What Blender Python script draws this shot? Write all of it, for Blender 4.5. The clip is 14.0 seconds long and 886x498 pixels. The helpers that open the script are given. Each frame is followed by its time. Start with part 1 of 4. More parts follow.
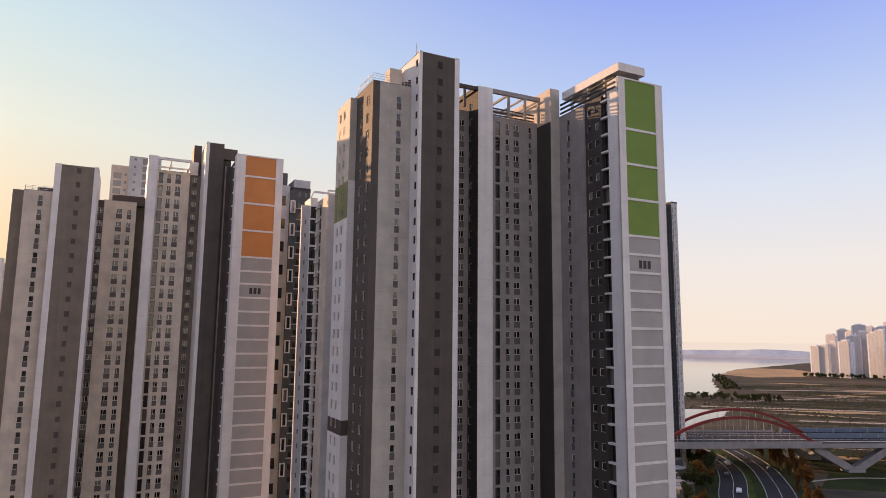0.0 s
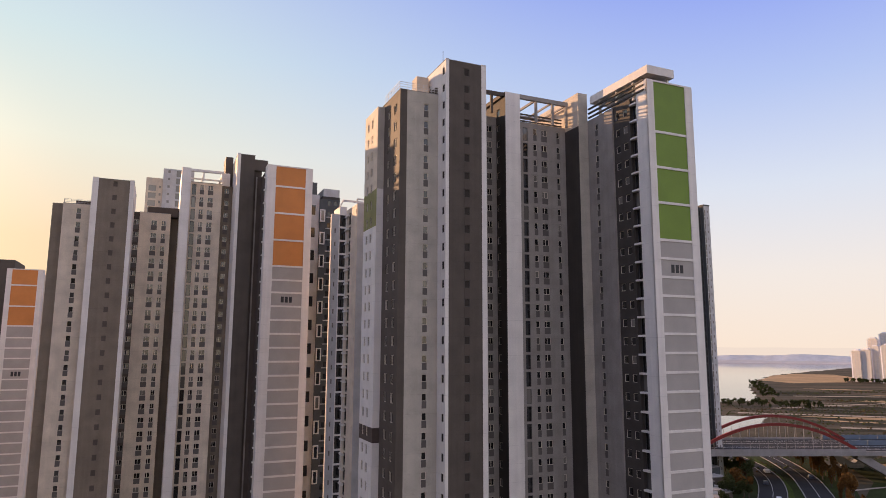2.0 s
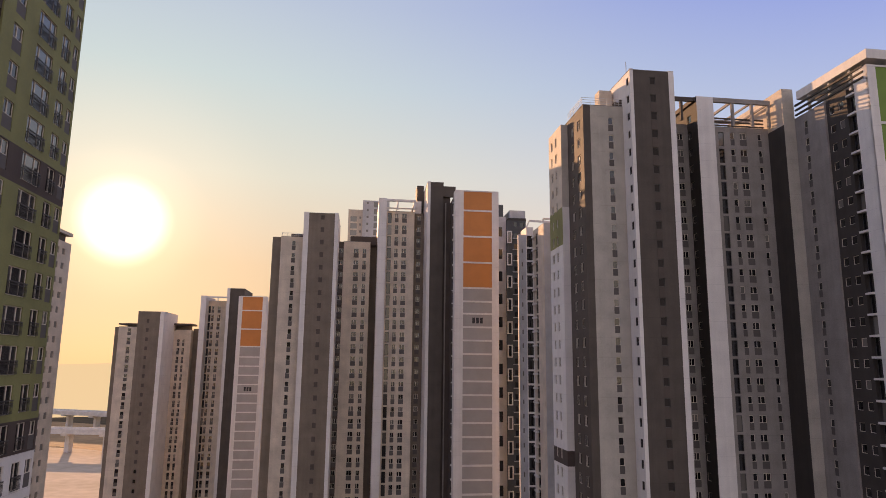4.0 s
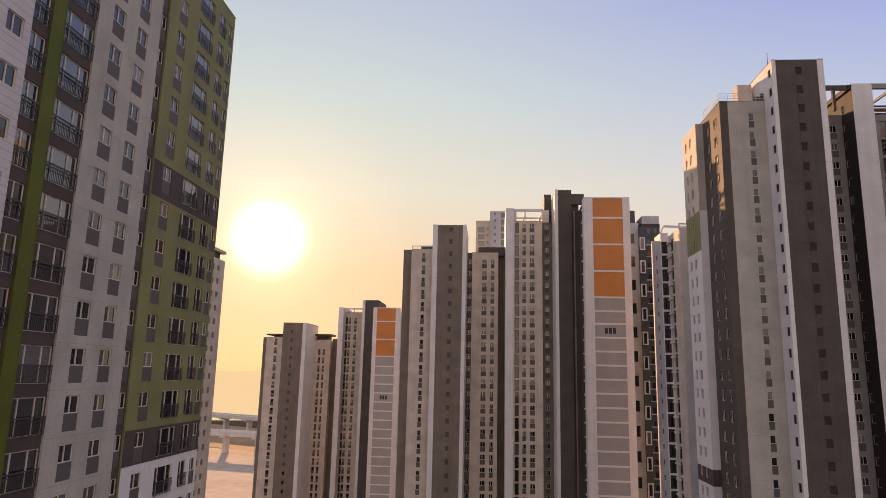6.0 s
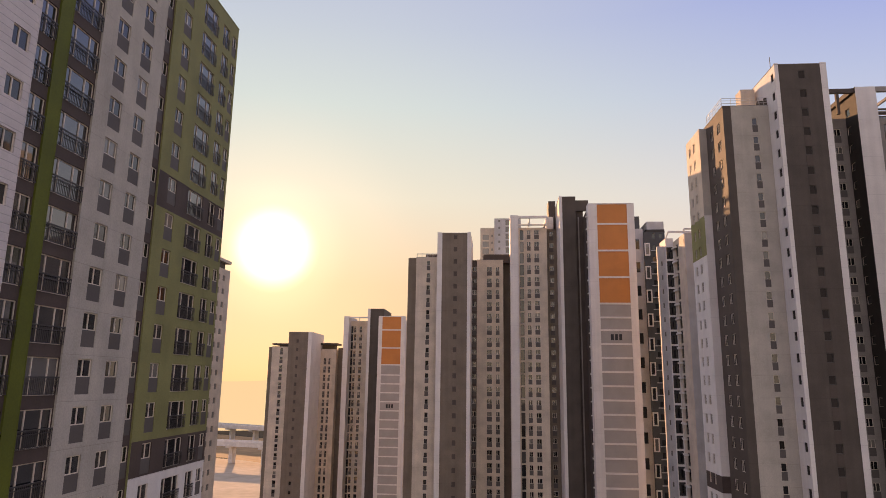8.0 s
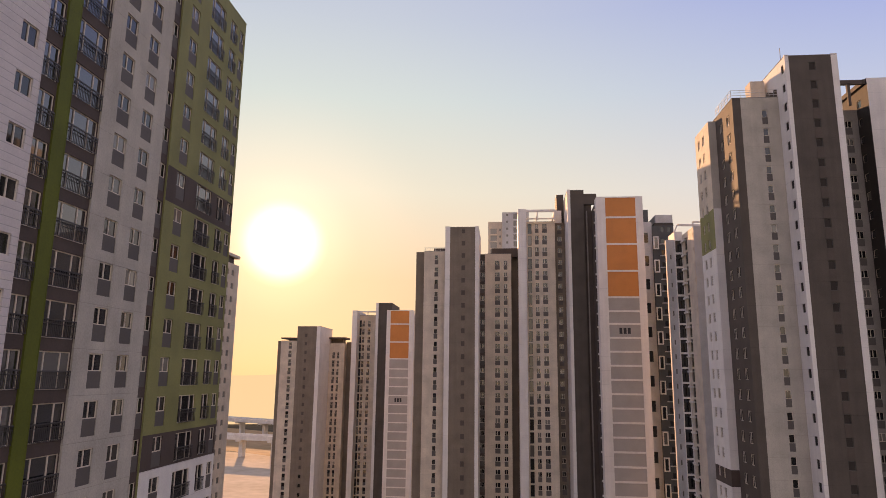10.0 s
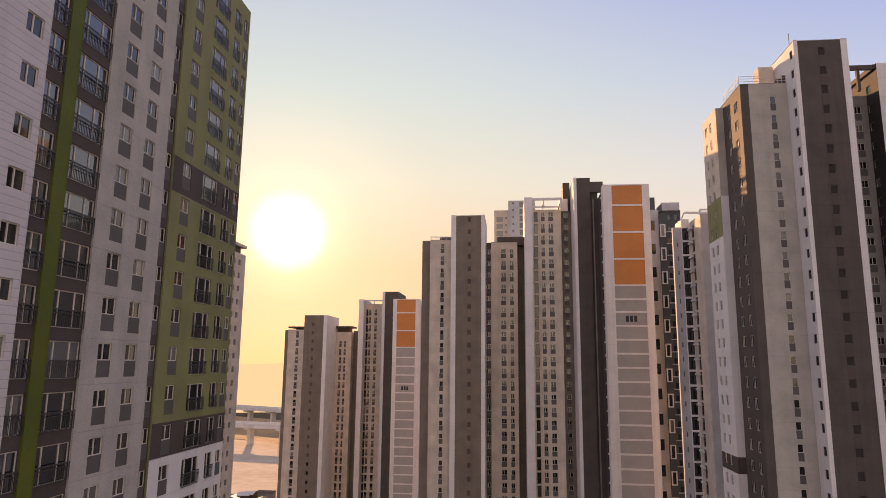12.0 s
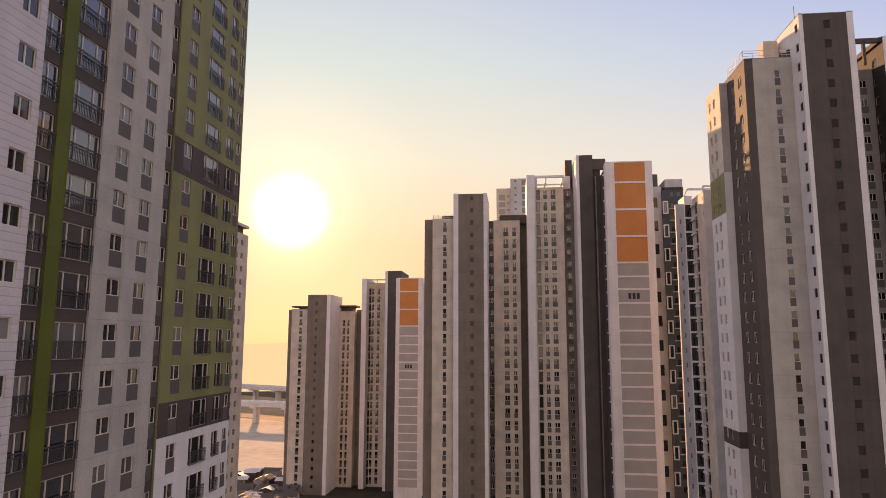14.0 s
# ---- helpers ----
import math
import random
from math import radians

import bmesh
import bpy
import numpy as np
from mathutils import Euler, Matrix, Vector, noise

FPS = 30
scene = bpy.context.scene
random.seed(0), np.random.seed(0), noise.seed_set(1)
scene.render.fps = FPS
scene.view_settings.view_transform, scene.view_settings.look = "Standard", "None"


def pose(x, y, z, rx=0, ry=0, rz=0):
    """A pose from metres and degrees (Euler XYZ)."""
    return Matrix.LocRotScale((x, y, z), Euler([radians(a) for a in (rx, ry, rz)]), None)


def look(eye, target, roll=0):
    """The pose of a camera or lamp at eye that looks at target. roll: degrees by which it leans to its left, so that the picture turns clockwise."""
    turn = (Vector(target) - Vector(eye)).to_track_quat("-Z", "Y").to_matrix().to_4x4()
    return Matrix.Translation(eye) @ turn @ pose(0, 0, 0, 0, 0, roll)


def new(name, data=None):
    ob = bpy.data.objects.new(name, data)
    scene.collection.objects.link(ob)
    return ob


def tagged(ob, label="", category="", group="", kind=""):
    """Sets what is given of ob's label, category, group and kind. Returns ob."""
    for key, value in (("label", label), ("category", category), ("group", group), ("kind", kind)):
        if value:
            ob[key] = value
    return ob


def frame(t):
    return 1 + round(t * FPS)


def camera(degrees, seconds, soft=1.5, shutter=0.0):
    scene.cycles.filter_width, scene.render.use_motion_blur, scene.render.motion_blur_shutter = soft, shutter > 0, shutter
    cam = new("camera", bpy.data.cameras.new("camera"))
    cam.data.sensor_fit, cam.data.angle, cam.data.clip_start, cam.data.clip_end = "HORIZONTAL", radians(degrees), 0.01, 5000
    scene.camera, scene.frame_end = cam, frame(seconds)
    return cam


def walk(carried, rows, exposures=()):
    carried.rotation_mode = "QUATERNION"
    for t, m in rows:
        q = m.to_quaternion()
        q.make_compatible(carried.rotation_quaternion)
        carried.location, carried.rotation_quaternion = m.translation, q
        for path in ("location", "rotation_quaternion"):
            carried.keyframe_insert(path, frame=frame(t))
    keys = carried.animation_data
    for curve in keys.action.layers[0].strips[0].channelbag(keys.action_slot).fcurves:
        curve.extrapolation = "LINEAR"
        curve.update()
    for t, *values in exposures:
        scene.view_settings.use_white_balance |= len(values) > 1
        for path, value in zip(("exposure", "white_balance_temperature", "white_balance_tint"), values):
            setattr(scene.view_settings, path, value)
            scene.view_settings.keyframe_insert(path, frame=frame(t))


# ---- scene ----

# ======================================================= camera and its walk
EYE_H = 50.0
cam = camera(68.16, 14.0, soft=0.8)
TURNS = [  # seconds, tilt, lean, heading
    (0.0, 97.810, -0.609, -0.084), (0.5, 97.825, -0.506, 0.075), (1.0, 97.872, -0.363, 0.327),
    (1.5, 98.038, -0.278, 0.932), (2.0, 98.390, -0.223, 2.523), (2.5, 98.847, -0.127, 5.231),
    (3.0, 99.308, -0.191, 9.034), (3.5, 99.742, -0.386, 14.001), (4.0, 100.015, -0.640, 18.947),
    (4.2, 100.104, -0.684, 20.907), (6.3, 100.873, -1.299, 30.456), (6.5, 101.027, -1.303, 30.507),
    (7.0, 101.306, -1.185, 30.493), (7.5, 101.439, -0.995, 30.547), (8.0, 101.399, -0.776, 30.684),
    (10.5, 100.734, -0.778, 31.601), (11.0, 100.575, -0.786, 31.798), (11.5, 100.294, -0.715, 31.900),
    (12.0, 99.880, -0.591, 31.960), (12.5, 99.305, -0.466, 32.043), (13.0, 98.744, -0.356, 32.101),
    (13.5, 98.312, -0.251, 32.167), (14.0, 98.017, -0.177, 32.238)]
walk(cam, [(t, pose(0, 0, EYE_H, a, b, c)) for t, a, b, c in TURNS],
     exposures=[(0.0, 0.0, 6480, 6), (2.0, 0.0, 6530, 6), (4.2, -0.18, 6950, 10), (6.3, -0.11, 7300, 11.5), (10.5, -0.06, 7400, 12), (14.0, 0.02, 7500, 13)])

# ======================================================= sky and sun
SUN_AZ, SUN_EL = radians(-45.6), radians(10.9)
SUN_DIR = Vector((math.sin(SUN_AZ) * math.cos(SUN_EL), math.cos(SUN_AZ) * math.cos(SUN_EL), math.sin(SUN_EL)))


def make_world():
    """An evening sky: the clear sky's own light, and the low haze that scatters it, warm towards the sun and lavender away from it."""
    w = bpy.data.worlds.new("evening_sky")
    scene.world = w
    w.use_nodes = True
    nt = w.node_tree
    nt.nodes.clear()
    N, L = nt.nodes.new, nt.links.new
    out, bg = N("ShaderNodeOutputWorld"), N("ShaderNodeBackground")
    sky = N("ShaderNodeTexSky")
    sky.sky_type = "NISHITA"
    sky.sun_disc = False
    sky.sun_elevation, sky.sun_rotation = SUN_EL, SUN_AZ
    sky.altitude, sky.air_density, sky.dust_density, sky.ozone_density = 50, 1.0, 1.0, 2.0
    tc = N("ShaderNodeTexCoord")
    sep = N("ShaderNodeSeparateXYZ")
    L(tc.outputs["Generated"], sep.inputs[0])
    dot = N("ShaderNodeVectorMath")
    dot.operation = "DOT_PRODUCT"
    dot.inputs[1].default_value = SUN_DIR
    L(tc.outputs["Generated"], dot.inputs[0])
    ang = N("ShaderNodeMath")
    ang.operation = "ARCCOSINE"
    L(dot.outputs["Value"], ang.inputs[0])

    def by_height(stops):
        r = N("ShaderNodeValToRGB")
        e = r.color_ramp.elements
        while len(e) < len(stops):
            e.new(0.5)
        for el, (p, c) in zip(e, stops):
            el.position, el.color = p, (*c, 1)
        L(sep.outputs["Z"], r.inputs[0])
        return r.outputs[0]

    def falloff(a0, a1, strength):
        m = N("ShaderNodeMapRange")
        m.interpolation_type = "SMOOTHSTEP"
        m.inputs["From Min"].default_value, m.inputs["From Max"].default_value = radians(a0), radians(a1)
        m.inputs["To Min"].default_value, m.inputs["To Max"].default_value = strength, 0.0
        L(ang.outputs[0], m.inputs["Value"])
        return m.outputs[0]

    mix = N("ShaderNodeMixRGB")
    L(falloff(4, 72, 1.0), mix.inputs[0])
    L(by_height(HAZE_AWAY), mix.inputs[1])
    L(by_height(HAZE_SUN), mix.inputs[2])
    total = N("ShaderNodeVectorMath")
    total.operation = "MULTIPLY_ADD"
    L(sky.outputs[0], total.inputs[0])
    total.inputs[1].default_value = (SKY_GAIN,) * 3
    L(mix.outputs[0], total.inputs[2])
    last = total.outputs[0]
    for a0, a1, colour, strength in GLOW:
        g = N("ShaderNodeVectorMath")
        g.operation = "SCALE"
        g.inputs[0].default_value = colour
        L(falloff(a0, a1, strength), g.inputs["Scale"])
        add = N("ShaderNodeVectorMath")
        L(last, add.inputs[0])
        L(g.outputs[0], add.inputs[1])
        last = add.outputs[0]
    L(last, bg.inputs["Color"])
    bg.inputs["Strength"].default_value = 1.0
    L(bg.outputs[0], out.inputs[0])


SKY_GAIN = 0.005
HAZE_AWAY = [(0.0, (0.96, 0.78, 0.67)), (0.10, (0.90, 0.80, 0.77)), (0.22, (0.72, 0.75, 0.88)), (0.35, (0.47, 0.56, 0.90)), (0.50, (0.26, 0.34, 0.90)), (1.0, (0.54, 0.49, 0.45))]
HAZE_SUN = [(0.0, (0.94, 0.60, 0.33)), (0.14, (0.93, 0.66, 0.43)), (0.27, (0.84, 0.81, 0.70)), (0.40, (0.67, 0.78, 0.80)), (0.55, (0.56, 0.65, 0.80)), (1.0, (0.54, 0.49, 0.45))]
GLOW = [(0.4, 4.0, (1.0, 0.93, 0.80), 2.0), (2.0, 7.0, (1.0, 0.70, 0.44), 0.24), (4.0, 14.0, (1.0, 0.66, 0.36), 0.12),
        (150, 88, (1.0, 0.73, 0.43), 0.37)]          # disc, its aureole, and an unseen warm glow opposite the sun, added to lift facades
make_world()
sun = new("sun", bpy.data.lights.new("sun", "SUN"))
sun.data.energy, sun.data.angle, sun.data.color = 7.5, radians(0.5), (1.0, 0.56, 0.30)
sun.matrix_world = look(SUN_DIR * 300, (0, 0, 0))


# ======================================================= materials
def material(name, colour, rough=0.7, metal=0.0, mottle=0.10, scale=0.35, streak=0.0, bump=0.0, grain=9.0,
             random_amount=0.0, stretch=None, courses=None, joint=0.035, second=None, spec=0.5):
    """A worn surface: base colour, broad mottling, fine grain, rain streaks that run down, optional board courses."""
    m = bpy.data.materials.new(name)
    m.use_nodes = True
    nt = m.node_tree
    N, L = nt.nodes.new, nt.links.new
    p = nt.nodes["Principled BSDF"]
    p.inputs["Roughness"].default_value, p.inputs["Metallic"].default_value = rough, metal
    p.inputs["Specular IOR Level"].default_value = spec
    geo = N("ShaderNodeNewGeometry")
    col = N("ShaderNodeMixRGB")
    n1 = N("ShaderNodeTexNoise")
    n1.inputs["Scale"].default_value, n1.inputs["Detail"].default_value = scale, 5.0
    if stretch:
        sm = N("ShaderNodeMapping")
        sm.inputs["Scale"].default_value = stretch
        sm.inputs["Rotation"].default_value = (0, 0, radians(-20))
        L(geo.outputs["Position"], sm.inputs["Vector"])
        L(sm.outputs[0], n1.inputs["Vector"])
    else:
        L(geo.outputs["Position"], n1.inputs["Vector"])
    n2 = N("ShaderNodeTexNoise")
    n2.inputs["Scale"].default_value, n2.inputs["Detail"].default_value = grain, 3.0
    L(geo.outputs["Position"], n2.inputs["Vector"])
    c = (*colour, 1)
    c2 = (*second, 1) if second else tuple(v * (1 - 2.2 * mottle) for v in colour) + (1,)
    col.inputs[1].default_value, col.inputs[2].default_value = c, c2
    ramp = N("ShaderNodeMapRange")
    ramp.inputs["From Min"].default_value, ramp.inputs["From Max"].default_value = 0.35, 0.68
    L(n1.outputs["Fac"], ramp.inputs["Value"])
    L(ramp.outputs[0], col.inputs[0])
    last = col.outputs[0]

    def dim(fac_socket, lo, hi, f0=0.3, f1=0.7):
        nonlocal last
        r = N("ShaderNodeMapRange")
        r.inputs["From Min"].default_value, r.inputs["From Max"].default_value = f0, f1
        r.inputs["To Min"].default_value, r.inputs["To Max"].default_value = lo, hi
        L(fac_socket, r.inputs["Value"])
        mx = N("ShaderNodeVectorMath")
        mx.operation = "SCALE"
        L(last, mx.inputs[0])
        L(r.outputs[0], mx.inputs["Scale"])
        last = mx.outputs[0]

    dim(n2.outputs["Fac"], 1 - mottle, 1 + mottle)
    if streak:
        mp = N("ShaderNodeMapping")
        mp.inputs["Scale"].default_value = (1.6, 1.6, 0.05)
        L(geo.outputs["Position"], mp.inputs["Vector"])
        n3 = N("ShaderNodeTexNoise")
        n3.inputs["Scale"].default_value, n3.inputs["Detail"].default_value = 1.0, 6.0
        L(mp.outputs[0], n3.inputs["Vector"])
        dim(n3.outputs["Fac"], 1 - streak, 1 + streak * 0.4)
    if random_amount:
        oi = N("ShaderNodeObjectInfo")
        dim(oi.outputs["Random"], 1 - random_amount, 1 + random_amount, 0.0, 1.0)
    height = n2.outputs["Fac"]
    if courses:
        sep = N("ShaderNodeSeparateXYZ")
        L(geo.outputs["Position"], sep.inputs[0])
        md = N("ShaderNodeMath")
        md.operation = "PINGPONG"
        md.inputs[1].default_value = courses / 2
        L(sep.outputs["Z"], md.inputs[0])
        jn = N("ShaderNodeMapRange")
        jn.inputs["From Min"].default_value, jn.inputs["From Max"].default_value = 0.0, joint
        L(md.outputs[0], jn.inputs["Value"])
        dim(jn.outputs[0], 0.66, 1.0, 0.0, 1.0)
        height = jn.outputs[0]
        bump = max(bump, 0.5)
    L(last, p.inputs["Base Color"])
    if bump:
        b = N("ShaderNodeBump")
        b.inputs["Strength"].default_value, b.inputs["Distance"].default_value = bump, 0.03
        L(height, b.inputs["Height"])
        L(b.outputs[0], p.inputs["Normal"])
    return m


def glass_material(name, tint, lighter, ior=1.5):
    """Window glass over a dim room; curtains make some panes paler."""
    m = bpy.data.materials.new(name)
    m.use_nodes = True
    nt = m.node_tree
    N, L = nt.nodes.new, nt.links.new
    p = nt.nodes["Principled BSDF"]
    oi = N("ShaderNodeObjectInfo")
    ramp = N("ShaderNodeValToRGB")
    e = ramp.color_ramp.elements
    e[0].position, e[0].color = 0.0, (*tint, 1)
    e[1].position, e[1].color = 1.0, (*lighter, 1)
    mid = ramp.color_ramp.elements.new(0.80)
    mid.color = tuple(v * 1.4 for v in tint) + (1,)
    L(oi.outputs["Random"], ramp.inputs[0])
    L(ramp.outputs[0], p.inputs["Base Color"])
    p.inputs["Roughness"].default_value = 0.04
    p.inputs["IOR"].default_value = ior
    p.inputs["Specular IOR Level"].default_value = 0.5
    n = N("ShaderNodeTexNoise")
    geo = N("ShaderNodeNewGeometry")
    n.inputs["Scale"].default_value = 0.9
    L(geo.outputs["Position"], n.inputs["Vector"])
    b = N("ShaderNodeBump")
    b.inputs["Strength"].default_value, b.inputs["Distance"].default_value = 0.06, 0.02
    L(n.outputs["Fac"], b.inputs["Height"])
    L(b.outputs[0], p.inputs["Normal"])
    return m


M_LIGHT = material("light_grey_paint", (0.515, 0.472, 0.398), 0.8, streak=0.07, courses=2.85, joint=0.02)
# Darker version of the light grey; the recessed bays' shade is in its colour.
M_MID = material("grey_paint_shade_dimmed", (0.33, 0.30, 0.268), 0.8, streak=0.08, courses=2.85, joint=0.02)
# Taupe lifted for the sunward towers: the sun's glare is put into the colour.
M_TAUPE = material("taupe_paint_glare_lifted", (0.225, 0.182, 0.136), 0.8, streak=0.10, courses=2.85, joint=0.02)
M_WHITE = material("white_paint", (0.80, 0.755, 0.70), 0.75, streak=0.06, mottle=0.05, courses=2.85, joint=0.02)
M_DARK = material("taupe_paint", (0.106, 0.086, 0.068), 0.8, streak=0.10, courses=2.85, joint=0.02)
M_DARKER = material("charcoal_paint", (0.062, 0.052, 0.043), 0.8, streak=0.10)
M_BROWN = material("brown_paint", (0.100, 0.077, 0.061), 0.8, streak=0.08)
# Beige paint, raised so that its colour also carries the glare on sunward towers.
M_BEIGE = material("beige_paint_glare_lifted", (0.70, 0.60, 0.475), 0.8, streak=0.07, courses=2.85, joint=0.02)
M_PANEL = material("grey_panel", (0.42, 0.39, 0.355), 0.65, mottle=0.05, random_amount=0.04)
M_ORANGE = material("orange_panel", (0.62, 0.235, 0.055), 0.6, mottle=0.05, random_amount=0.04)
M_GREEN = material("green_panel", (0.17, 0.27, 0.028), 0.6, mottle=0.05, random_amount=0.04)
M_OLIVE = material("olive_paint", (0.262, 0.255, 0.094), 0.75, streak=0.06)
M_LIME = material("moss_green_paint", (0.115, 0.135, 0.009), 0.75, streak=0.06)
M_TILE = material("white_cladding", (0.66, 0.60, 0.57), 0.6, mottle=0.05, courses=0.475)
M_COCOA = material("cocoa_paint", (0.092, 0.066, 0.054), 0.8, streak=0.08)
M_SPAN = material("spandrel_grey", (0.115, 0.10, 0.09), 0.7, mottle=0.06, random_amount=0.06)
M_FRAME = material("window_frame_cream", (0.68, 0.60, 0.50), 0.45, mottle=0.03)
M_DFRAME = material("window_frame_dark", (0.07, 0.065, 0.06), 0.5, mottle=0.03)
M_RAIL = material("dark_railing_metal", (0.06, 0.055, 0.055), 0.5, metal=0.2, mottle=0.03)
M_ROOF = material("roof_concrete", (0.32, 0.31, 0.30), 0.9, mottle=0.15)
M_STEEL = material("pale_roof_steel", (0.62, 0.60, 0.58), 0.5, mottle=0.06)
M_GLASS = glass_material("window_glass", (0.012, 0.012, 0.013), (0.24, 0.22, 0.19), 1.7)
M_COATED = glass_material("coated_balcony_glass", (0.014, 0.014, 0.015), (0.14, 0.13, 0.12), 2.2)
# Matt dark pane; the gloom of the window opening is put into its colour.
M_VENT = material("dark_opening_pane", (0.055, 0.047, 0.04), 0.8, mottle=0.1, spec=0.1)
M_INK = material("dark_lettering", (0.035, 0.033, 0.035), 0.6, mottle=0.03)
M_BLUEW = material("pale_blue_paint", (0.56, 0.55, 0.54), 0.75, streak=0.06)
M_NAVY = material("slate_paint", (0.085, 0.09, 0.09), 0.75, streak=0.06)
M_GROUND = material("river_plain", (0.105, 0.085, 0.058), 0.95, mottle=0.22, scale=0.016, second=(0.042, 0.040, 0.028), grain=0.12, stretch=(0.45, 1.9, 1.0), spec=0.08)
M_FIELD = material("dry_field", (0.44, 0.30, 0.17), 0.95, mottle=0.14, scale=0.02, second=(0.30, 0.22, 0.125), grain=0.15, spec=0.08)
M_REED = material("dark_reeds", (0.035, 0.034, 0.018), 0.95, mottle=0.2, scale=0.05, grain=0.4, spec=0.08)
# Bare earth whose base colour is lightened to carry the haze over it.
M_SAND = material("haze_paled_earth", (0.54, 0.46, 0.36), 0.95, mottle=0.10, scale=0.03, second=(0.44, 0.37, 0.28), grain=0.2, spec=0.08)
M_GRASS = material("green_verge", (0.036, 0.048, 0.014), 0.95, mottle=0.2, scale=0.06, grain=0.9, spec=0.08)
M_LAWN = material("green_median", (0.062, 0.085, 0.017), 0.95, mottle=0.2, scale=0.15, grain=0.9, spec=0.08)
M_ASPHALT = material("asphalt", (0.042, 0.042, 0.045), 0.85, mottle=0.10, scale=0.1, spec=0.08)
M_PATH = material("pale_track", (0.42, 0.36, 0.29), 0.9, mottle=0.1, scale=0.05, spec=0.08)
M_LINE = material("road_paint", (0.75, 0.75, 0.72), 0.7, mottle=0.08)
M_CONC = material("bridge_concrete", (0.31, 0.29, 0.275), 0.85, streak=0.05)
# Viaduct concrete, lightened: the haze towards the sun is put into the colour.
M_HAZECONC = material("haze_paled_concrete", (0.70, 0.66, 0.60), 0.85, streak=0.05)
M_RED = material("red_arch_paint", (0.19, 0.012, 0.010), 0.5, mottle=0.06)
M_BLUEBAR = material("blue_noise_barrier", (0.12, 0.16, 0.22), 0.4, mottle=0.08)
# Hill greys are paled: the haze of distance is put into the colour.
M_HILL_FAR = material("haze_paled_far_hill", (0.64, 0.62, 0.62), 1.0, mottle=0.08, scale=0.01, grain=0.05)
M_HILL = material("haze_paled_wooded_hill", (0.48, 0.47, 0.48), 1.0, mottle=0.08, scale=0.01, grain=0.05)


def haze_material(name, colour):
    """A self-lit material: the evening light scattered by far haze is put into emission."""
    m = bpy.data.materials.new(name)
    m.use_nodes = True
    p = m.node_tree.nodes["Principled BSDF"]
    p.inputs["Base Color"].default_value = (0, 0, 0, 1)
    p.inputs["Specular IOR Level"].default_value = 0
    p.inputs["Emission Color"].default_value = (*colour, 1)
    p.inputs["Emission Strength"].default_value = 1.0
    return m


M_HAZE = haze_material("glowing_far_haze", (0.90, 0.73, 0.64))
M_HAZE_SUN = haze_material("glowing_sun_haze", (1.0, 0.72, 0.42))
M_WATER = material("still_river_water", (0.05, 0.055, 0.06), 0.06, mottle=0.05, scale=0.02, grain=0.3)
M_BARK = material("bark", (0.10, 0.075, 0.055), 0.9, mottle=0.2, grain=4)
M_LEAF_O = material("autumn_leaves", (0.14, 0.070, 0.020), 0.8, mottle=0.2, grain=1.2, random_amount=0.3, spec=0.08)
M_LEAF_G = material("dark_green_leaves", (0.055, 0.065, 0.022), 0.8, mottle=0.2, grain=1.2, random_amount=0.3, spec=0.08)
M_LEAF_D = material("dry_scrub", (0.085, 0.058, 0.026), 0.9, mottle=0.2, grain=1.2, spec=0.08)
M_FARTOWER = material("far_tower_paint", (0.80, 0.82, 0.90), 0.8, streak=0.05, random_amount=0.1)
M_FARWIN = material("far_window_grey", (0.40, 0.43, 0.50), 0.5, mottle=0.05)
M_CARW = material("white_car_paint", (0.75, 0.75, 0.75), 0.25, mottle=0.02)
M_CARD = material("dark_car_paint", (0.05, 0.055, 0.07), 0.25, mottle=0.02)
M_TYRE = material("tyre_rubber", (0.02, 0.02, 0.02), 0.8, mottle=0.05)


# ======================================================= mesh helpers
SITE = 26.0                                      # the estate's grid is turned by this much
RS = Matrix.Rotation(radians(SITE), 4, "Z")


def site(x, y, z=0.0):
    return RS @ Vector((x, y, z))


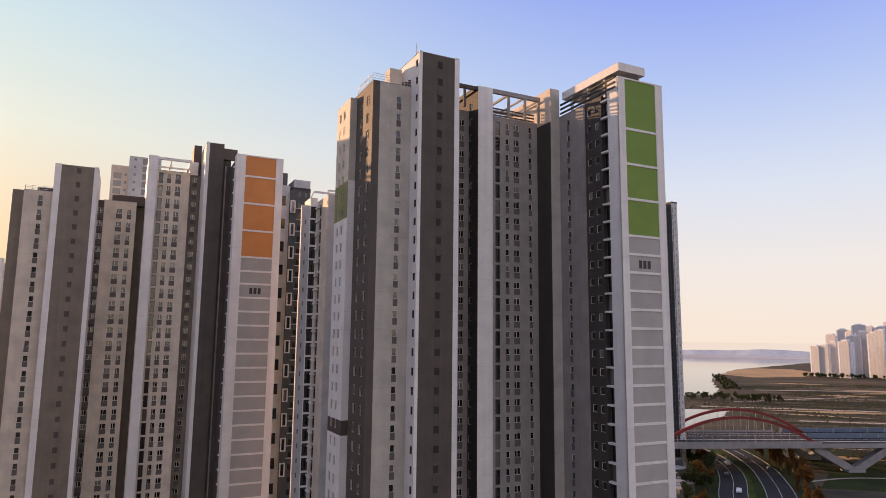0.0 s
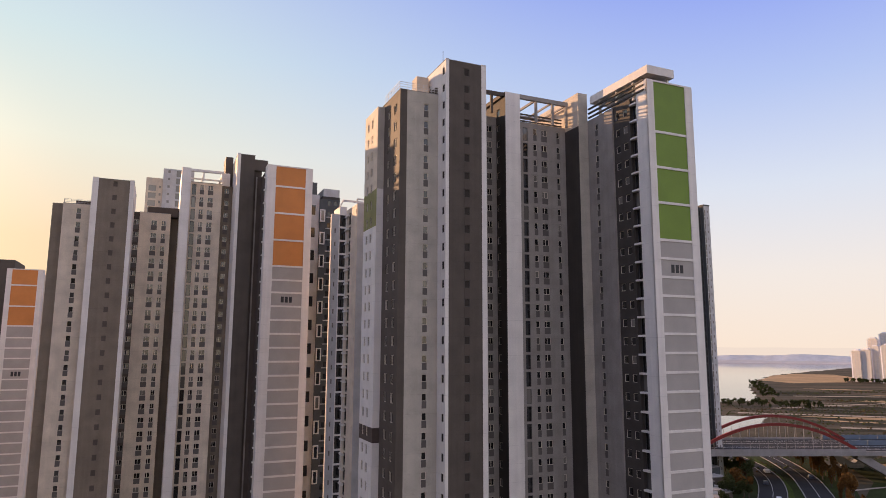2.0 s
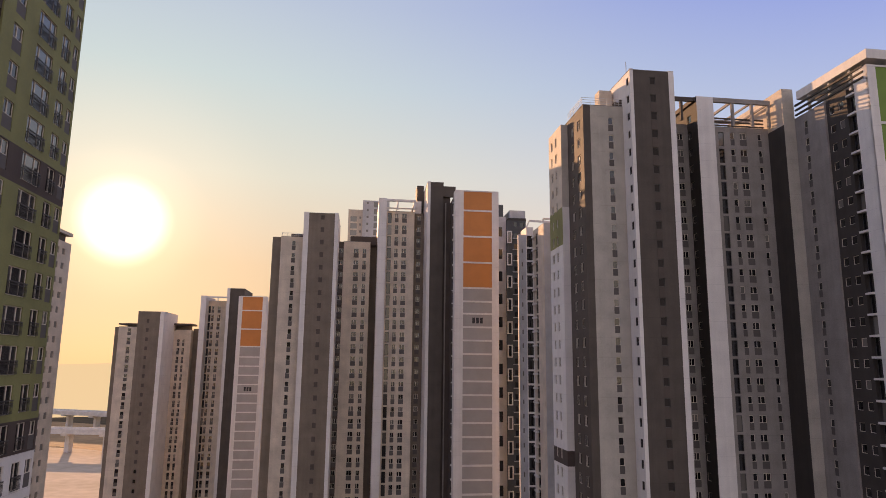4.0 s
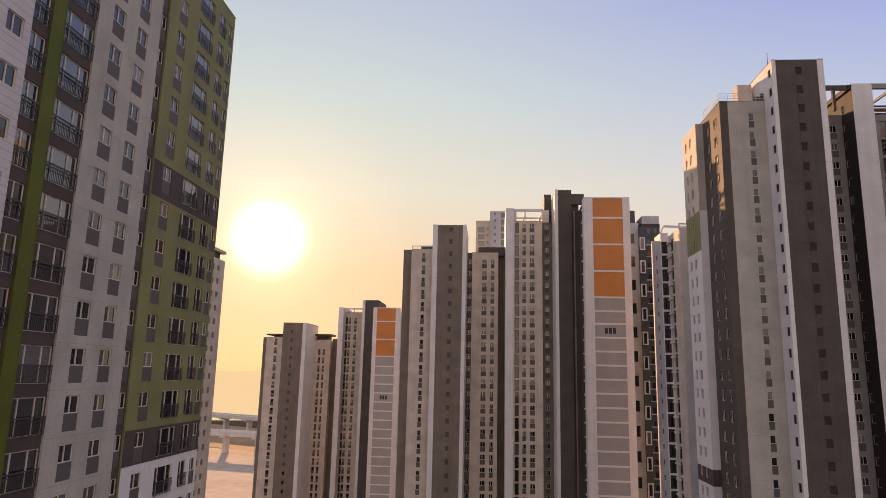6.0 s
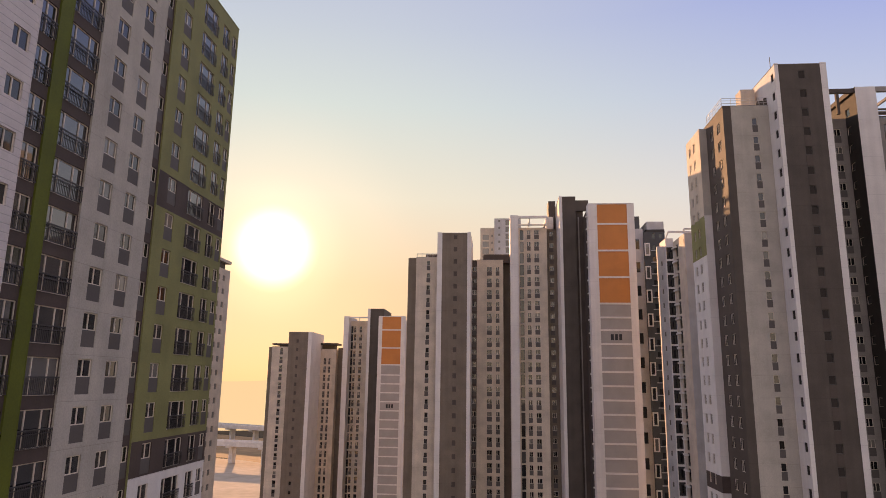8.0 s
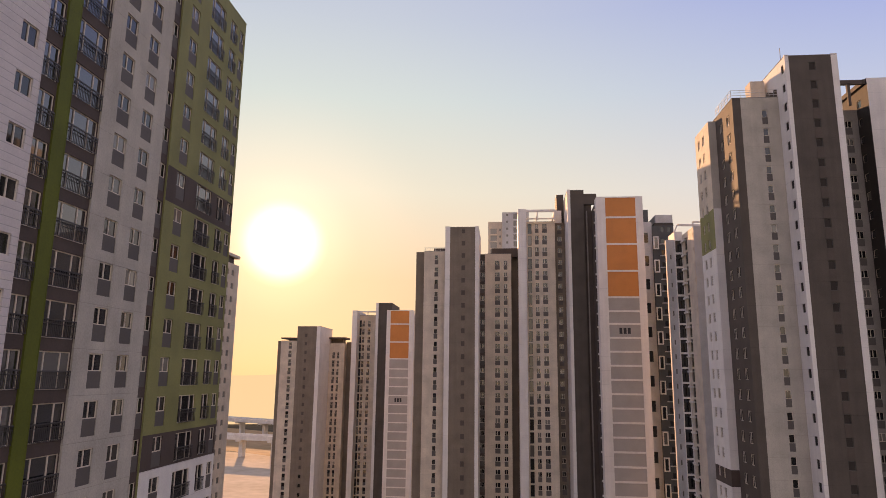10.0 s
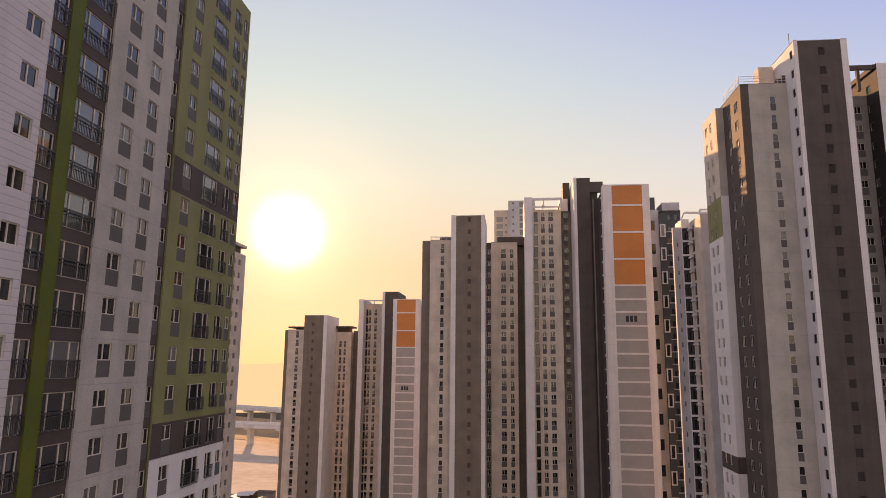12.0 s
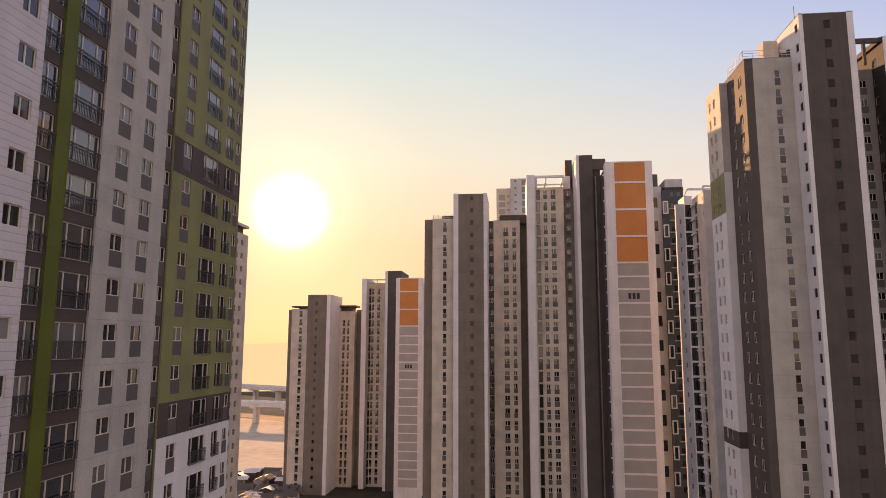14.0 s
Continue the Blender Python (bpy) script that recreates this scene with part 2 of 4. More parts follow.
class Acc:
    """Collects faces with their materials and makes one mesh of them."""

    def __init__(self):
        self.v, self.f, self.m, self.mats, self.seen = [], [], [], [], {}

    def slot(self, mat):
        if mat not in self.mats:
            self.mats.append(mat)
        return self.mats.index(mat)

    def quad(self, pts, mat):
        ids = []
        for p in pts:
            key = (round(p[0], 3), round(p[1], 3), round(p[2], 3))
            if key not in self.seen:
                self.seen[key] = len(self.v)
                self.v.append(tuple(p))
            ids.append(self.seen[key])
        self.f.append(tuple(ids))
        self.m.append(self.slot(mat))

    def box(self, x0, x1, y0, y1, z0, z1, mat):
        n = len(self.v)
        self.v += [(x0, y0, z0), (x1, y0, z0), (x1, y1, z0), (x0, y1, z0), (x0, y0, z1), (x1, y0, z1), (x1, y1, z1), (x0, y1, z1)]
        for q in ((0, 3, 2, 1), (4, 5, 6, 7), (0, 1, 5, 4), (1, 2, 6, 5), (2, 3, 7, 6), (3, 0, 4, 7)):
            self.f.append(tuple(n + k for k in q))
            self.m.append(self.slot(mat))

    def ring(self, x0, x1, z0, z1, t, y0, y1, mat):
        """A rectangular frame of width t, in one piece."""
        n = len(self.v)
        for y in (y0, y1):
            self.v += [(x0, y, z0), (x1, y, z0), (x1, y, z1), (x0, y, z1), (x0 + t, y, z0 + t), (x1 - t, y, z0 + t), (x1 - t, y, z1 - t), (x0 + t, y, z1 - t)]
        for i in range(4):
            j = (i + 1) % 4
            for q in ((i, j, 4 + j, 4 + i), (4 + i, 4 + j, 12 + j, 12 + i), (j, i, 8 + i, 8 + j), (8 + j, 8 + i, 12 + i, 12 + j)):
                self.f.append(tuple(n + k for k in q))
                self.m.append(self.slot(mat))

    def beam(self, a, b, w, h, mat):
        """A square bar from a to b."""
        a, b = Vector(a), Vector(b)
        d = (b - a).normalized()
        s = d.cross(Vector((0, 0, 1)))
        s = s.normalized() if s.length > 1e-4 else Vector((1, 0, 0))
        t = s.cross(d).normalized()
        n = len(self.v)
        for p in (a, b):
            for i, j in ((-1, -1), (1, -1), (1, 1), (-1, 1)):
                self.v.append(tuple(p + s * (i * w / 2) + t * (j * h / 2)))
        for q in ((3, 2, 1, 0), (4, 5, 6, 7), (0, 1, 5, 4), (1, 2, 6, 5), (2, 3, 7, 6), (3, 0, 4, 7)):
            self.f.append(tuple(n + k for k in q))
            self.m.append(self.slot(mat))

    def mesh(self, name):
        me = bpy.data.meshes.new(name)
        me.from_pydata(self.v, [], self.f)
        for m in self.mats:
            me.materials.append(m)
        me.polygons.foreach_set("material_index", self.m)
        me.update()
        return me

    def part(self, name, parent=None, label="", loc=(0, 0, 0), turn=0.0):
        return put(name, self.mesh(name), parent, label, loc, turn)


def put(name, me, parent=None, label="", loc=(0, 0, 0), turn=0.0):
    ob = new(name, me)
    if parent:
        ob.parent = parent
    ob.location, ob.rotation_euler = loc, (0, 0, turn)
    if label:
        ob["label"] = label
    return ob


def thing(name, label, category, x, y, z=0.0, turn=SITE, group="", kind=""):
    """An empty at the base of a thing, at a place of the world."""
    e = new(name)
    e.location, e.rotation_euler = (x, y, z), (0, 0, radians(turn))
    return tagged(e, label, category, group, kind)


# ======================================================= windows
STOREY, LEVEL = 2.85, 48.85                      # storey height; height of one window head
MESHES = {}


def window_parts(kind, w):
    """Meshes of a window of that kind and width: its frame, then its parts. Origin: middle of its head, in the wall's face."""
    key = (kind, round(w, 2))
    if key in MESHES:
        return MESHES[key]
    h = {"sash": 1.12, "slim": 1.12, "small": 0.95, "vent": 1.2, "dark": 2.45, "bay": 2.2, "tall": 2.15, "half": 1.2, "square": 1.5, "louvre": 1.1}[kind]
    t, back, x = 0.07, 0.16, w / 2
    fm = M_DARK if kind == "louvre" else M_DFRAME if kind in ("dark", "small", "vent") else M_FRAME
    a = Acc()
    a.ring(-x, x, -h, 0, t, back - 0.07, back, fm)
    bars = []
    if kind in ("sash", "tall", "square") or (kind == "half" and w > 1.1):
        bars.append(-0.08 * w)
    if kind == "bay":
        bars += [-0.28 * w, 0.20 * w]
    parts = [("", a.mesh("window"), "")]
    for c in bars:
        b = Acc()
        b.box(c - 0.04, c + 0.04, back - 0.09, back - 0.002, -h + t, -t, fm)
        parts.append(("mullion", b.mesh("mullion"), ""))
    p = Acc()
    p.box(-x + t, x - t, back - 0.03, back - 0.01, -h + t, -t, M_VENT if kind in ("vent", "square") else M_DARK if kind == "louvre" else M_COATED if kind in ("bay", "tall") else M_GLASS)
    parts.append(("pane", p.mesh("pane"), ""))
    if kind in ("sash", "slim"):
        s = Acc()
        s.box(-x, x, 0.05, back, -2.2, -h, M_SPAN)
        parts.append(("spandrel", s.mesh("spandrel"), ""))
    if kind in ("bay", "tall"):
        r = Acc()
        y = -0.10
        r.box(-x, x, y - 0.03, y + 0.03, -h + 1.01, -h + 1.09, M_RAIL)
        r.box(-x, x, y - 0.02, y + 0.02, -h + 0.80, -h + 0.85, M_RAIL)
        r.box(-x, x, y - 0.02, y + 0.02, -h + 0.04, -h + 0.08, M_RAIL)
        r.box(-x, -x + 0.03, y, 0.1, -h + 1.02, -h + 1.07, M_RAIL)
        r.box(x - 0.03, x, y, 0.1, -h + 1.02, -h + 1.07, M_RAIL)
        n = max(3, int(w / 0.15))
        for i in range(n + 1):
            q = -x + 0.01 + (w - 0.02) * i / n
            r.box(q - 0.014, q + 0.014, y - 0.012, y + 0.012, -h + 0.06, -h + 1.04, M_RAIL)
        parts.append(("railing", r.mesh("railing"), "dark metal balcony railing"))
    MESHES[key] = (parts, h)
    return MESHES[key]


HEIGHT = {"sash": 2.2, "slim": 2.2, "small": 0.95, "vent": 1.2, "dark": 2.45, "bay": 2.2, "tall": 2.15, "half": 1.2, "square": 1.5, "louvre": 1.1}


def heads(z0, z1, drop=2.6, storey=STOREY, level=LEVEL):
    """Window heads of the storeys between two heights."""
    k = math.ceil((z0 + drop - level) / storey)
    out = []
    while level + k * storey < z1 - 0.25:
        out.append(level + k * storey)
        k += 1
    return out


def facade(acc, bld, p0, ux, length, z0, z1, mat, cols=(), windows_from=16.0, simple=False, drop_head=0.0, thick=0.2, storey=STOREY, level=LEVEL):
    """One side of a wing. p0: its left end as one faces it; ux: the way along it. mat: a material or [(up to z, material)].
    cols: (middle, width, kind). Openings go into the wall, and a window sits in each."""
    bands = mat if isinstance(mat, list) else [(1e9, mat)]
    ux = Vector((ux[0], ux[1], 0))
    n = Vector((ux.y, -ux.x, 0))
    p0 = Vector((p0[0], p0[1], 0))
    hz = [h - drop_head for h in heads(z0, z1, 2.6, storey, level)]
    opens, extra = [], []
    for c, w, kind in cols:
        for h in hz:
            opens.append((c - w / 2, c + w / 2, h - HEIGHT[kind], h, kind, c, w))
    xs = sorted({0.0, length, *(round(o[0], 3) for o in opens), *(round(o[1], 3) for o in opens)})
    zs = sorted({z0, z1, *(round(o[2], 3) for o in opens), *(round(o[3], 3) for o in opens), *(b[0] for b in bands if z0 < b[0] < z1)})
    colx = [(round(o[0], 3), round(o[1], 3), round(o[2], 3), round(o[3], 3)) for o in opens]

    def at(x, z, d=0.0):
        q = p0 + ux * x - n * d
        return (q.x, q.y, z)

    def mat_at(z):
        for top, m in bands:
            if z < top:
                return m
        return bands[-1][1]

    for i in range(len(xs) - 1):
        mid = (xs[i] + xs[i + 1]) / 2
        here = [o for o in colx if o[0] < mid < o[1]]
        cuts = zs
        for j in range(len(cuts) - 1):
            zm = (cuts[j] + cuts[j + 1]) / 2
            if any(o[2] < zm < o[3] for o in here):
                continue
            acc.quad([at(xs[i], cuts[j]), at(xs[i + 1], cuts[j]), at(xs[i + 1], cuts[j + 1]), at(xs[i], cuts[j + 1])], mat_at(zm))
    low = Acc()
    turn = math.atan2(ux.y, ux.x)
    for a, b, za, zb, kind, c, w in opens:
        m = mat_at((za + zb) / 2)
        d = thick
        acc.quad([at(a, za), at(b, za), at(b, za, d), at(a, za, d)], m)
        acc.quad([at(a, zb, d), at(b, zb, d), at(b, zb), at(a, zb)], m)
        acc.quad([at(a, za), at(a, za, d), at(a, zb, d), at(a, zb)], m)
        acc.quad([at(b, za, d), at(b, za), at(b, zb), at(b, zb, d)], m)
        if zb < windows_from or simple:
            low.quad([at(a, za, 0.15), at(b, za, 0.15), at(b, zb, 0.15), at(a, zb, 0.15)], M_GLASS)
            if kind in ("sash", "slim"):
                low.quad([at(a, za, 0.08), at(b, za, 0.08), at(b, zb - 1.12, 0.08), at(a, zb - 1.12, 0.08)], M_SPAN)
            continue
        parts, h = window_parts(kind, w)
        q = at(c, zb)
        win = put("window", parts[0][1], bld, "", q, turn)
        for name, me, label in parts[1:]:
            ob = put(name, me, win, label)
            if name == "railing":
                tagged(ob, kind="stuff")
    if low.v:
        tagged(low.part("glazing", bld), kind="stuff")


def wing(bld, x0, x1, y0, y1, z1, front=(), left=(), right=(), z0=0.0, back=M_LIGHT, cap=M_ROOF, parapet=0.0, simple=False, wf=16.0, name="wall", storey=STOREY, level=LEVEL):
    """A storeyed block: front looks to -y, left to -x, right to +x. Each side: (material, columns)."""
    acc = Acc()
    fm, fc = front if front else (back, ())
    lm, lc = left if left else (fm, ())
    rm, rc = right if right else (fm, ())
    facade(acc, bld, (x0, y0), (1, 0), x1 - x0, z0, z1, fm, fc, wf, simple, 0.0, 0.2, storey, level)
    facade(acc, bld, (x0, y1), (0, -1), y1 - y0, z0, z1, lm, lc, wf, simple, 0.0, 0.2, storey, level)
    facade(acc, bld, (x1, y0), (0, 1), y1 - y0, z0, z1, rm, rc, wf, simple, 0.0, 0.2, storey, level)
    facade(acc, bld, (x1, y1), (-1, 0), x1 - x0, z0, z1, back)
    zc = z1 - parapet
    acc.quad([(x0, y0, zc), (x1, y0, zc), (x1, y1, zc), (x0, y1, zc)], cap)
    if parapet:
        t = 0.2
        acc.quad([(x0 + t, y0 + t, zc), (x0 + t, y0 + t, z1), (x1 - t, y0 + t, z1), (x1 - t, y0 + t, zc)], cap)
        for cx0, cx1, cy0, cy1 in ((x0 - 0.04, x1 + 0.04, y0 - 0.04, y0 + t), (x0 - 0.04, x0 + t, y0 + t, y1), (x1 - t, x1 + 0.04, y0 + t, y1)):
            trim(bld, cx0, cx1, cy0, cy1, z1, z1 + 0.08, cap, "coping")
    return acc.part(name, bld)


def trim(bld, x0, x1, y0, y1, z0, z1, mat, name="pilaster", label=""):
    a = Acc()
    a.box(x0, x1, y0, y1, z0, z1, mat)
    return a.part(name, bld, label)


def numbered_end(bld, x0, x1, y0, y1, z1, px0, px1, rows, bright, bright_mat, bright_label, sign_z, pitch=STOREY, lower_to=3.0):
    """The end wing: a white frame with a panel for each storey or pair of storeys, coloured at the top, and a painted sign."""
    acc = Acc()
    facade(acc, bld, (x0, y1), (0, -1), y1 - y0, 0, z1, M_WHITE)
    facade(acc, bld, (x1, y0), (0, 1), y1 - y0, 0, z1, M_WHITE)
    facade(acc, bld, (x1, y1), (-1, 0), x1 - x0, 0, z1, M_LIGHT)
    acc.quad([(x0, y0, z1), (x1, y0, z1), (x1, y1, z1), (x0, y1, z1)], M_ROOF)
    rows = list(rows)
    z = rows[-1][0]
    while z - pitch > lower_to:
        rows.append((z - pitch, z))
        z -= pitch
    gap = 0.19
    trim(bld, x0, px0, y0, y0 + 0.35, 0, z1 + 0.02, M_WHITE)
    trim(bld, px1, x1, y0, y0 + 0.35, 0, z1 + 0.02, M_WHITE)
    prev = 0.0
    for a, b in sorted((a + gap, b - gap) for a, b in rows) + [(z1 + 0.02, None)]:
        trim(bld, px0, px1, y0 + 0.003, y0 + 0.35, prev, a, M_WHITE, "band")
        prev = b
    acc.part("wall", bld)
    for i, (a, b) in enumerate(rows):
        p = Acc()
        p.box(px0, px1, y0 + 0.12, y0 + 0.30, a + gap, b - gap, bright_mat if i < bright else M_PANEL)
        p.part("panel", bld, bright_label if i < bright else "grey wall panel")
    s, c = Acc(), (px0 + px1) / 2
    for k in (-1, 0, 1):
        s.box(c + k * 0.85 - 0.3, c + k * 0.85 + 0.3, y0 + 0.08, y0 + 0.125, sign_z - 0.62, sign_z + 0.62, M_INK)
    s.part("block_sign", bld, "dark painted block sign")


def railing(bld, pts, z, h=1.1, step=1.0):
    a = Acc()
    for p, q in zip(pts, pts[1:]):
        p, q = Vector((*p, z)), Vector((*q, z))
        n = max(1, int((q - p).length / step))
        for k in (0.35, 0.7, 1.0):
            a.beam(p + Vector((0, 0, h * k)), q + Vector((0, 0, h * k)), 0.05, 0.05, M_STEEL)
        for i in range(n + 1):
            c = p.lerp(q, i / n)
            a.beam(c, c + Vector((0, 0, h)), 0.05, 0.05, M_STEEL)
    return a.part("roof_railing", bld, "thin metal roof railing")



class Block:
    """A building written in the estate's grid (x along it, y away), held by an empty at its base."""

    def __init__(self, label, ox, oy, category="apartment building", name="apartment_tower"):
        w = site(ox, oy)
        self.ox, self.oy = ox, oy
        self.ob = thing(name, label, category, w.x, w.y, 0, SITE, "apartment towers of the estate")

    def wing(self, x0, x1, y0, y1, z1, **k):
        return wing(self.ob, x0 - self.ox, x1 - self.ox, y0 - self.oy, y1 - self.oy, z1, **k)

    def trim(self, x0, x1, y0, y1, z0, z1, mat, name="pilaster", label=""):
        return trim(self.ob, x0 - self.ox, x1 - self.ox, y0 - self.oy, y1 - self.oy, z0, z1, mat, name, label)

    def end(self, x0, x1, y0, y1, z1, px0, px1, *rest):
        return numbered_end(self.ob, x0 - self.ox, x1 - self.ox, y0 - self.oy, y1 - self.oy, z1, px0 - self.ox, px1 - self.ox, *rest)

    def rail(self, pts, z, h=1.1, step=1.0):
        return railing(self.ob, [(x - self.ox, y - self.oy) for x, y in pts], z, h, step)

    def bars(self, name, bars, mat, label=""):
        """A frame of square bars: ((x, y, z), (x, y, z), width, height)."""
        a = Acc()
        for p, q, w, h in bars:
            a.beam((p[0] - self.ox, p[1] - self.oy, p[2]), (q[0] - self.ox, q[1] - self.oy, q[2]), w, h, mat)
        return a.part(name, self.ob, label)


# ======================================================= ground, water, far land
def ragged(pts, share=0.03, n=9):
    """An outline with uneven edges, as banks and fields have."""
    rnd = random.Random(len(pts) + int(abs(pts[0][0])))
    out = []
    for p, q in zip(pts, pts[1:] + pts[:1]):
        p, q = Vector(p), Vector(q)
        side = Vector((p.y - q.y, q.x - p.x)) * share
        out.append((p.x, p.y))
        for i in range(1, n):
            e = p.lerp(q, i / n) + side * (rnd.uniform(-1, 1) * 0.6 + math.sin(i * 2.1 + p.x) * 0.5)
            out.append((e.x, e.y))
    return out


def sheet(name, pts, z, mat, label, category):
    if name in ("water", "dry_field"):
        pts = ragged(pts)
    a = Acc()
    a.quad([(x, y, z) for x, y in pts], mat)
    return tagged(a.part(name), label, category, kind="structure")


sheet("ground", [(-4700, -1200), (4700, -1200), (4700, 4700), (-4700, 4700)], 0.0, M_GROUND, "brown and olive river plain with dry grass", "ground")
sheet("water", [(-150, 610), (223, 625), (266, 640), (300, 720), (324, 795), (412, 993), (528, 1199), (652, 1349), (905, 1640), (1600, 2000), (1900, 2700), (-660, 2700)],
      0.05, M_WATER, "wide still river with pale reflections of the sky", "river")
sheet("water", [(60, 330), (134, 377), (157, 408), (189, 451), (211, 491), (197, 499), (173, 502), (20, 480)], 0.05, M_WATER, "narrow side channel below the arched bridge", "river")
sheet("dry_field", [(432, 1030), (470, 1090), (515, 1180), (610, 1285), (660, 1250), (640, 1150), (540, 985), (446, 950)], 0.06, M_FIELD, "dry orange-brown reed field by the river", "field")
sheet("dry_field", [(-420, 300), (-200, 300), (-150, 215), (-190, 180), (-300, 180)], 0.06, M_SAND, "bare pale brown field beyond the towers", "field")
# Dry-field colour stands in for a green belt paled by haze.
sheet("dry_field", [(-620, 420), (-200, 430), (-190, 300), (-420, 300)], 0.05, M_FIELD, "dry-coloured belt below the viaducts, in place of hazy greenery", "field")
for pts in ([(190, 372), (330, 352), (420, 300), (424, 304), (334, 358), (192, 377)],
            [(200, 520), (330, 490), (470, 395), (474, 400), (334, 497), (203, 528)],
            [(250, 560), (420, 640), (424, 646), (246, 566)],
            [(230, 430), (300, 415), (390, 350), (394, 354), (304, 421), (232, 436)],
            [(330, 700), (520, 690), (522, 697), (331, 708)],
            [(420, 560), (560, 470), (563, 474), (424, 566)]):
    sheet("track", pts, 0.07, M_PATH, "pale unpaved track across the plain", "track")


def ridge(name, d0, az0, az1, base, top, mat, label, seed, depth=60, n=90):
    rnd = random.Random(seed)
    a = Acc()
    hs = []
    ph = [rnd.uniform(0, 6.28) for _ in range(4)]
    for i in range(n + 1):
        k = i / n
        h = base + (top - base) * (0.5 + 0.22 * math.sin(9 * k + ph[0]) + 0.16 * math.sin(23 * k + ph[1]) + 0.08 * math.sin(61 * k + ph[2]) + 0.04 * rnd.uniform(-1, 1))
        az = radians(az0 + (az1 - az0) * k)
        hs.append((math.sin(az), math.cos(az), h))
    for (sx, sy, h), (tx, ty, g) in zip(hs, hs[1:]):
        f, m, r = d0, d0 + depth, d0 + 2.2 * depth
        a.quad([(sx * f, sy * f, 0), (tx * f, ty * f, 0), (tx * m, ty * m, g), (sx * m, sy * m, h)], mat)
        a.quad([(sx * m, sy * m, h), (tx * m, ty * m, g), (tx * r, ty * r, 0), (sx * r, sy * r, 0)], mat)
    return tagged(a.part(name), label, "hill", kind="structure")


ridge("backdrop_hill", 2300, 5, 60, 3, 12, M_HILL, "low wooded far bank of the river, paled for haze", 4)
ridge("backdrop_hill", 2480, 5, 60, 8, 27, M_HILL_FAR, "hills behind the far bank, paled for haze", 6)
# Self-lit ridges added in place of the far haze.
ridge("backdrop", 2650, 3, 70, 44, 53, M_HAZE, "emissive far ridge standing in for evening haze", 9, 60)
ridge("backdrop", 690, -85, -14, 46, 51, M_HAZE_SUN, "emissive low ridge standing in for haze below the setting sun", 15, 40)


# ======================================================= tower with the green end panels
def tower_green():
    b = Block("tall grey and taupe apartment tower with green end panels", 55, 92)
    k = dict(storey=2.835, level=48.55)
    olive = [(34.9, M_WHITE), (37.2, M_COCOA), (69.4, M_WHITE), (75.6, M_OLIVE), (99, M_BEIGE)]
    strip_mat = [(34.9, M_WHITE), (37.2, M_COCOA), (75.6, M_WHITE), (99, M_LIGHT)]
    b.wing(31.84, 32.99, 100.95, 108.1, 89.7, front=(strip_mat, ()), left=(olive, [(1.85, 0.95, "square"), (4.15, 0.95, "square")]), **k)
    b.wing(32.99, 39.74, 93.15, 108.1, 90.1, front=(M_LIGHT, [(4.4, 0.78, "slim")]), left=(M_BROWN, [(9.6, 1.4, "square"), (12.74, 1.4, "square")]), parapet=0.9, **k)
    b.trim(32.96, 34.12, 93.10, 93.3, 0, 90.15, M_DARK)
    b.wing(39.45, 46.35, 89.97, 104, 94.9, front=(M_DARK, [(3.6, 0.9, "vent")]), left=(M_WHITE, [(13.0, 0.9, "vent")]), parapet=0.6, **k)
    for h in heads(16, 89, **k):
        b.trim(42.6, 43.5, 89.94, 89.99, h + 0.03, h + 1.6, M_BROWN, "recess_panel")
    b.trim(39.41, 39.95, 89.93, 90.2, 0, 95.1, M_WHITE)
    b.trim(45.65, 46.50, 89.93, 90.2, 0, 95.1, M_WHITE)
    b.wing(46.35, 52.73, 98.19, 110, 89.9, front=(M_MID, [(5.0, 0.95, "sash"), (2.2, 0.95, "sash")]), **k)
    b.wing(52.73, 55.62, 94.86, 108, 93.5, front=(M_WHITE, ()), left=(M_DARKER, [(10.52, 1.1, "half")]), **k)
    b.wing(55.62, 65.95, 96.51, 108, 89.1, front=(M_MID, [(1.98, 0.95, "dark"), (3.96, 0.72, "slim"), (5.85, 1.2, "sash"), (8.78, 0.62, "slim")]), parapet=0.8, **k)
    b.wing(65.95, 67.89, 92.30, 108, 94.5, front=(M_LIGHT, ()), left=([(88.4, M_DARKER), (99, M_BEIGE)], ()), **k)
    b.wing(67.89, 76.9, 85.16, 100, 89.4, front=(M_MID, ()), left=(M_MID, [(10.16, 0.8, "slim")]), parapet=0.6, **k)
    b.wing(67.89, 76.9, 81.0, 85.16, 89.6, front=(M_DARKER, ()), left=(M_DARKER, [(1.05, 1.05, "half"), (2.95, 1.05, "half")]), **k)
    b.wing(68.3, 76.9, 79.45, 81.0, 89.4, front=(M_DARKER, ()), left=(M_DARKER, [(0.8, 1.3, "dark")]), **k)
    for h in heads(16, 89, **k):
        b.trim(67.72, 68.45, 79.46, 80.99, h + 0.05, h + 0.35, M_WHITE, "balcony_slab")
    b.trim(67.60, 67.95, 85.20, 87.26, 0, 89.45, M_MID)
    b.end(67.89, 77.05, 76.8, 79.45, 91.5, 69.2, 75.53, [(83.11, 91.45), (77.44, 83.11), (71.85, 77.44), (66.06, 71.85), (63.21, 66.06), (60.38, 63.21)],
          4, M_GREEN, "deep green wall panel", 61.7, 2.836)
    # roof slab and open steel louvres over the end wing
    b.trim(67.70, 73.1, 76.4, 91.2, 92.25, 93.6, M_WHITE, "roof_canopy", "white roof canopy slab")
    b.bars("roof_louvre", [((67.9, 77.5, z), (67.9, 92, z), 0.25, 0.28) for z in (89.95, 90.75, 91.55)], M_DARKER, "dark open roof louvres")
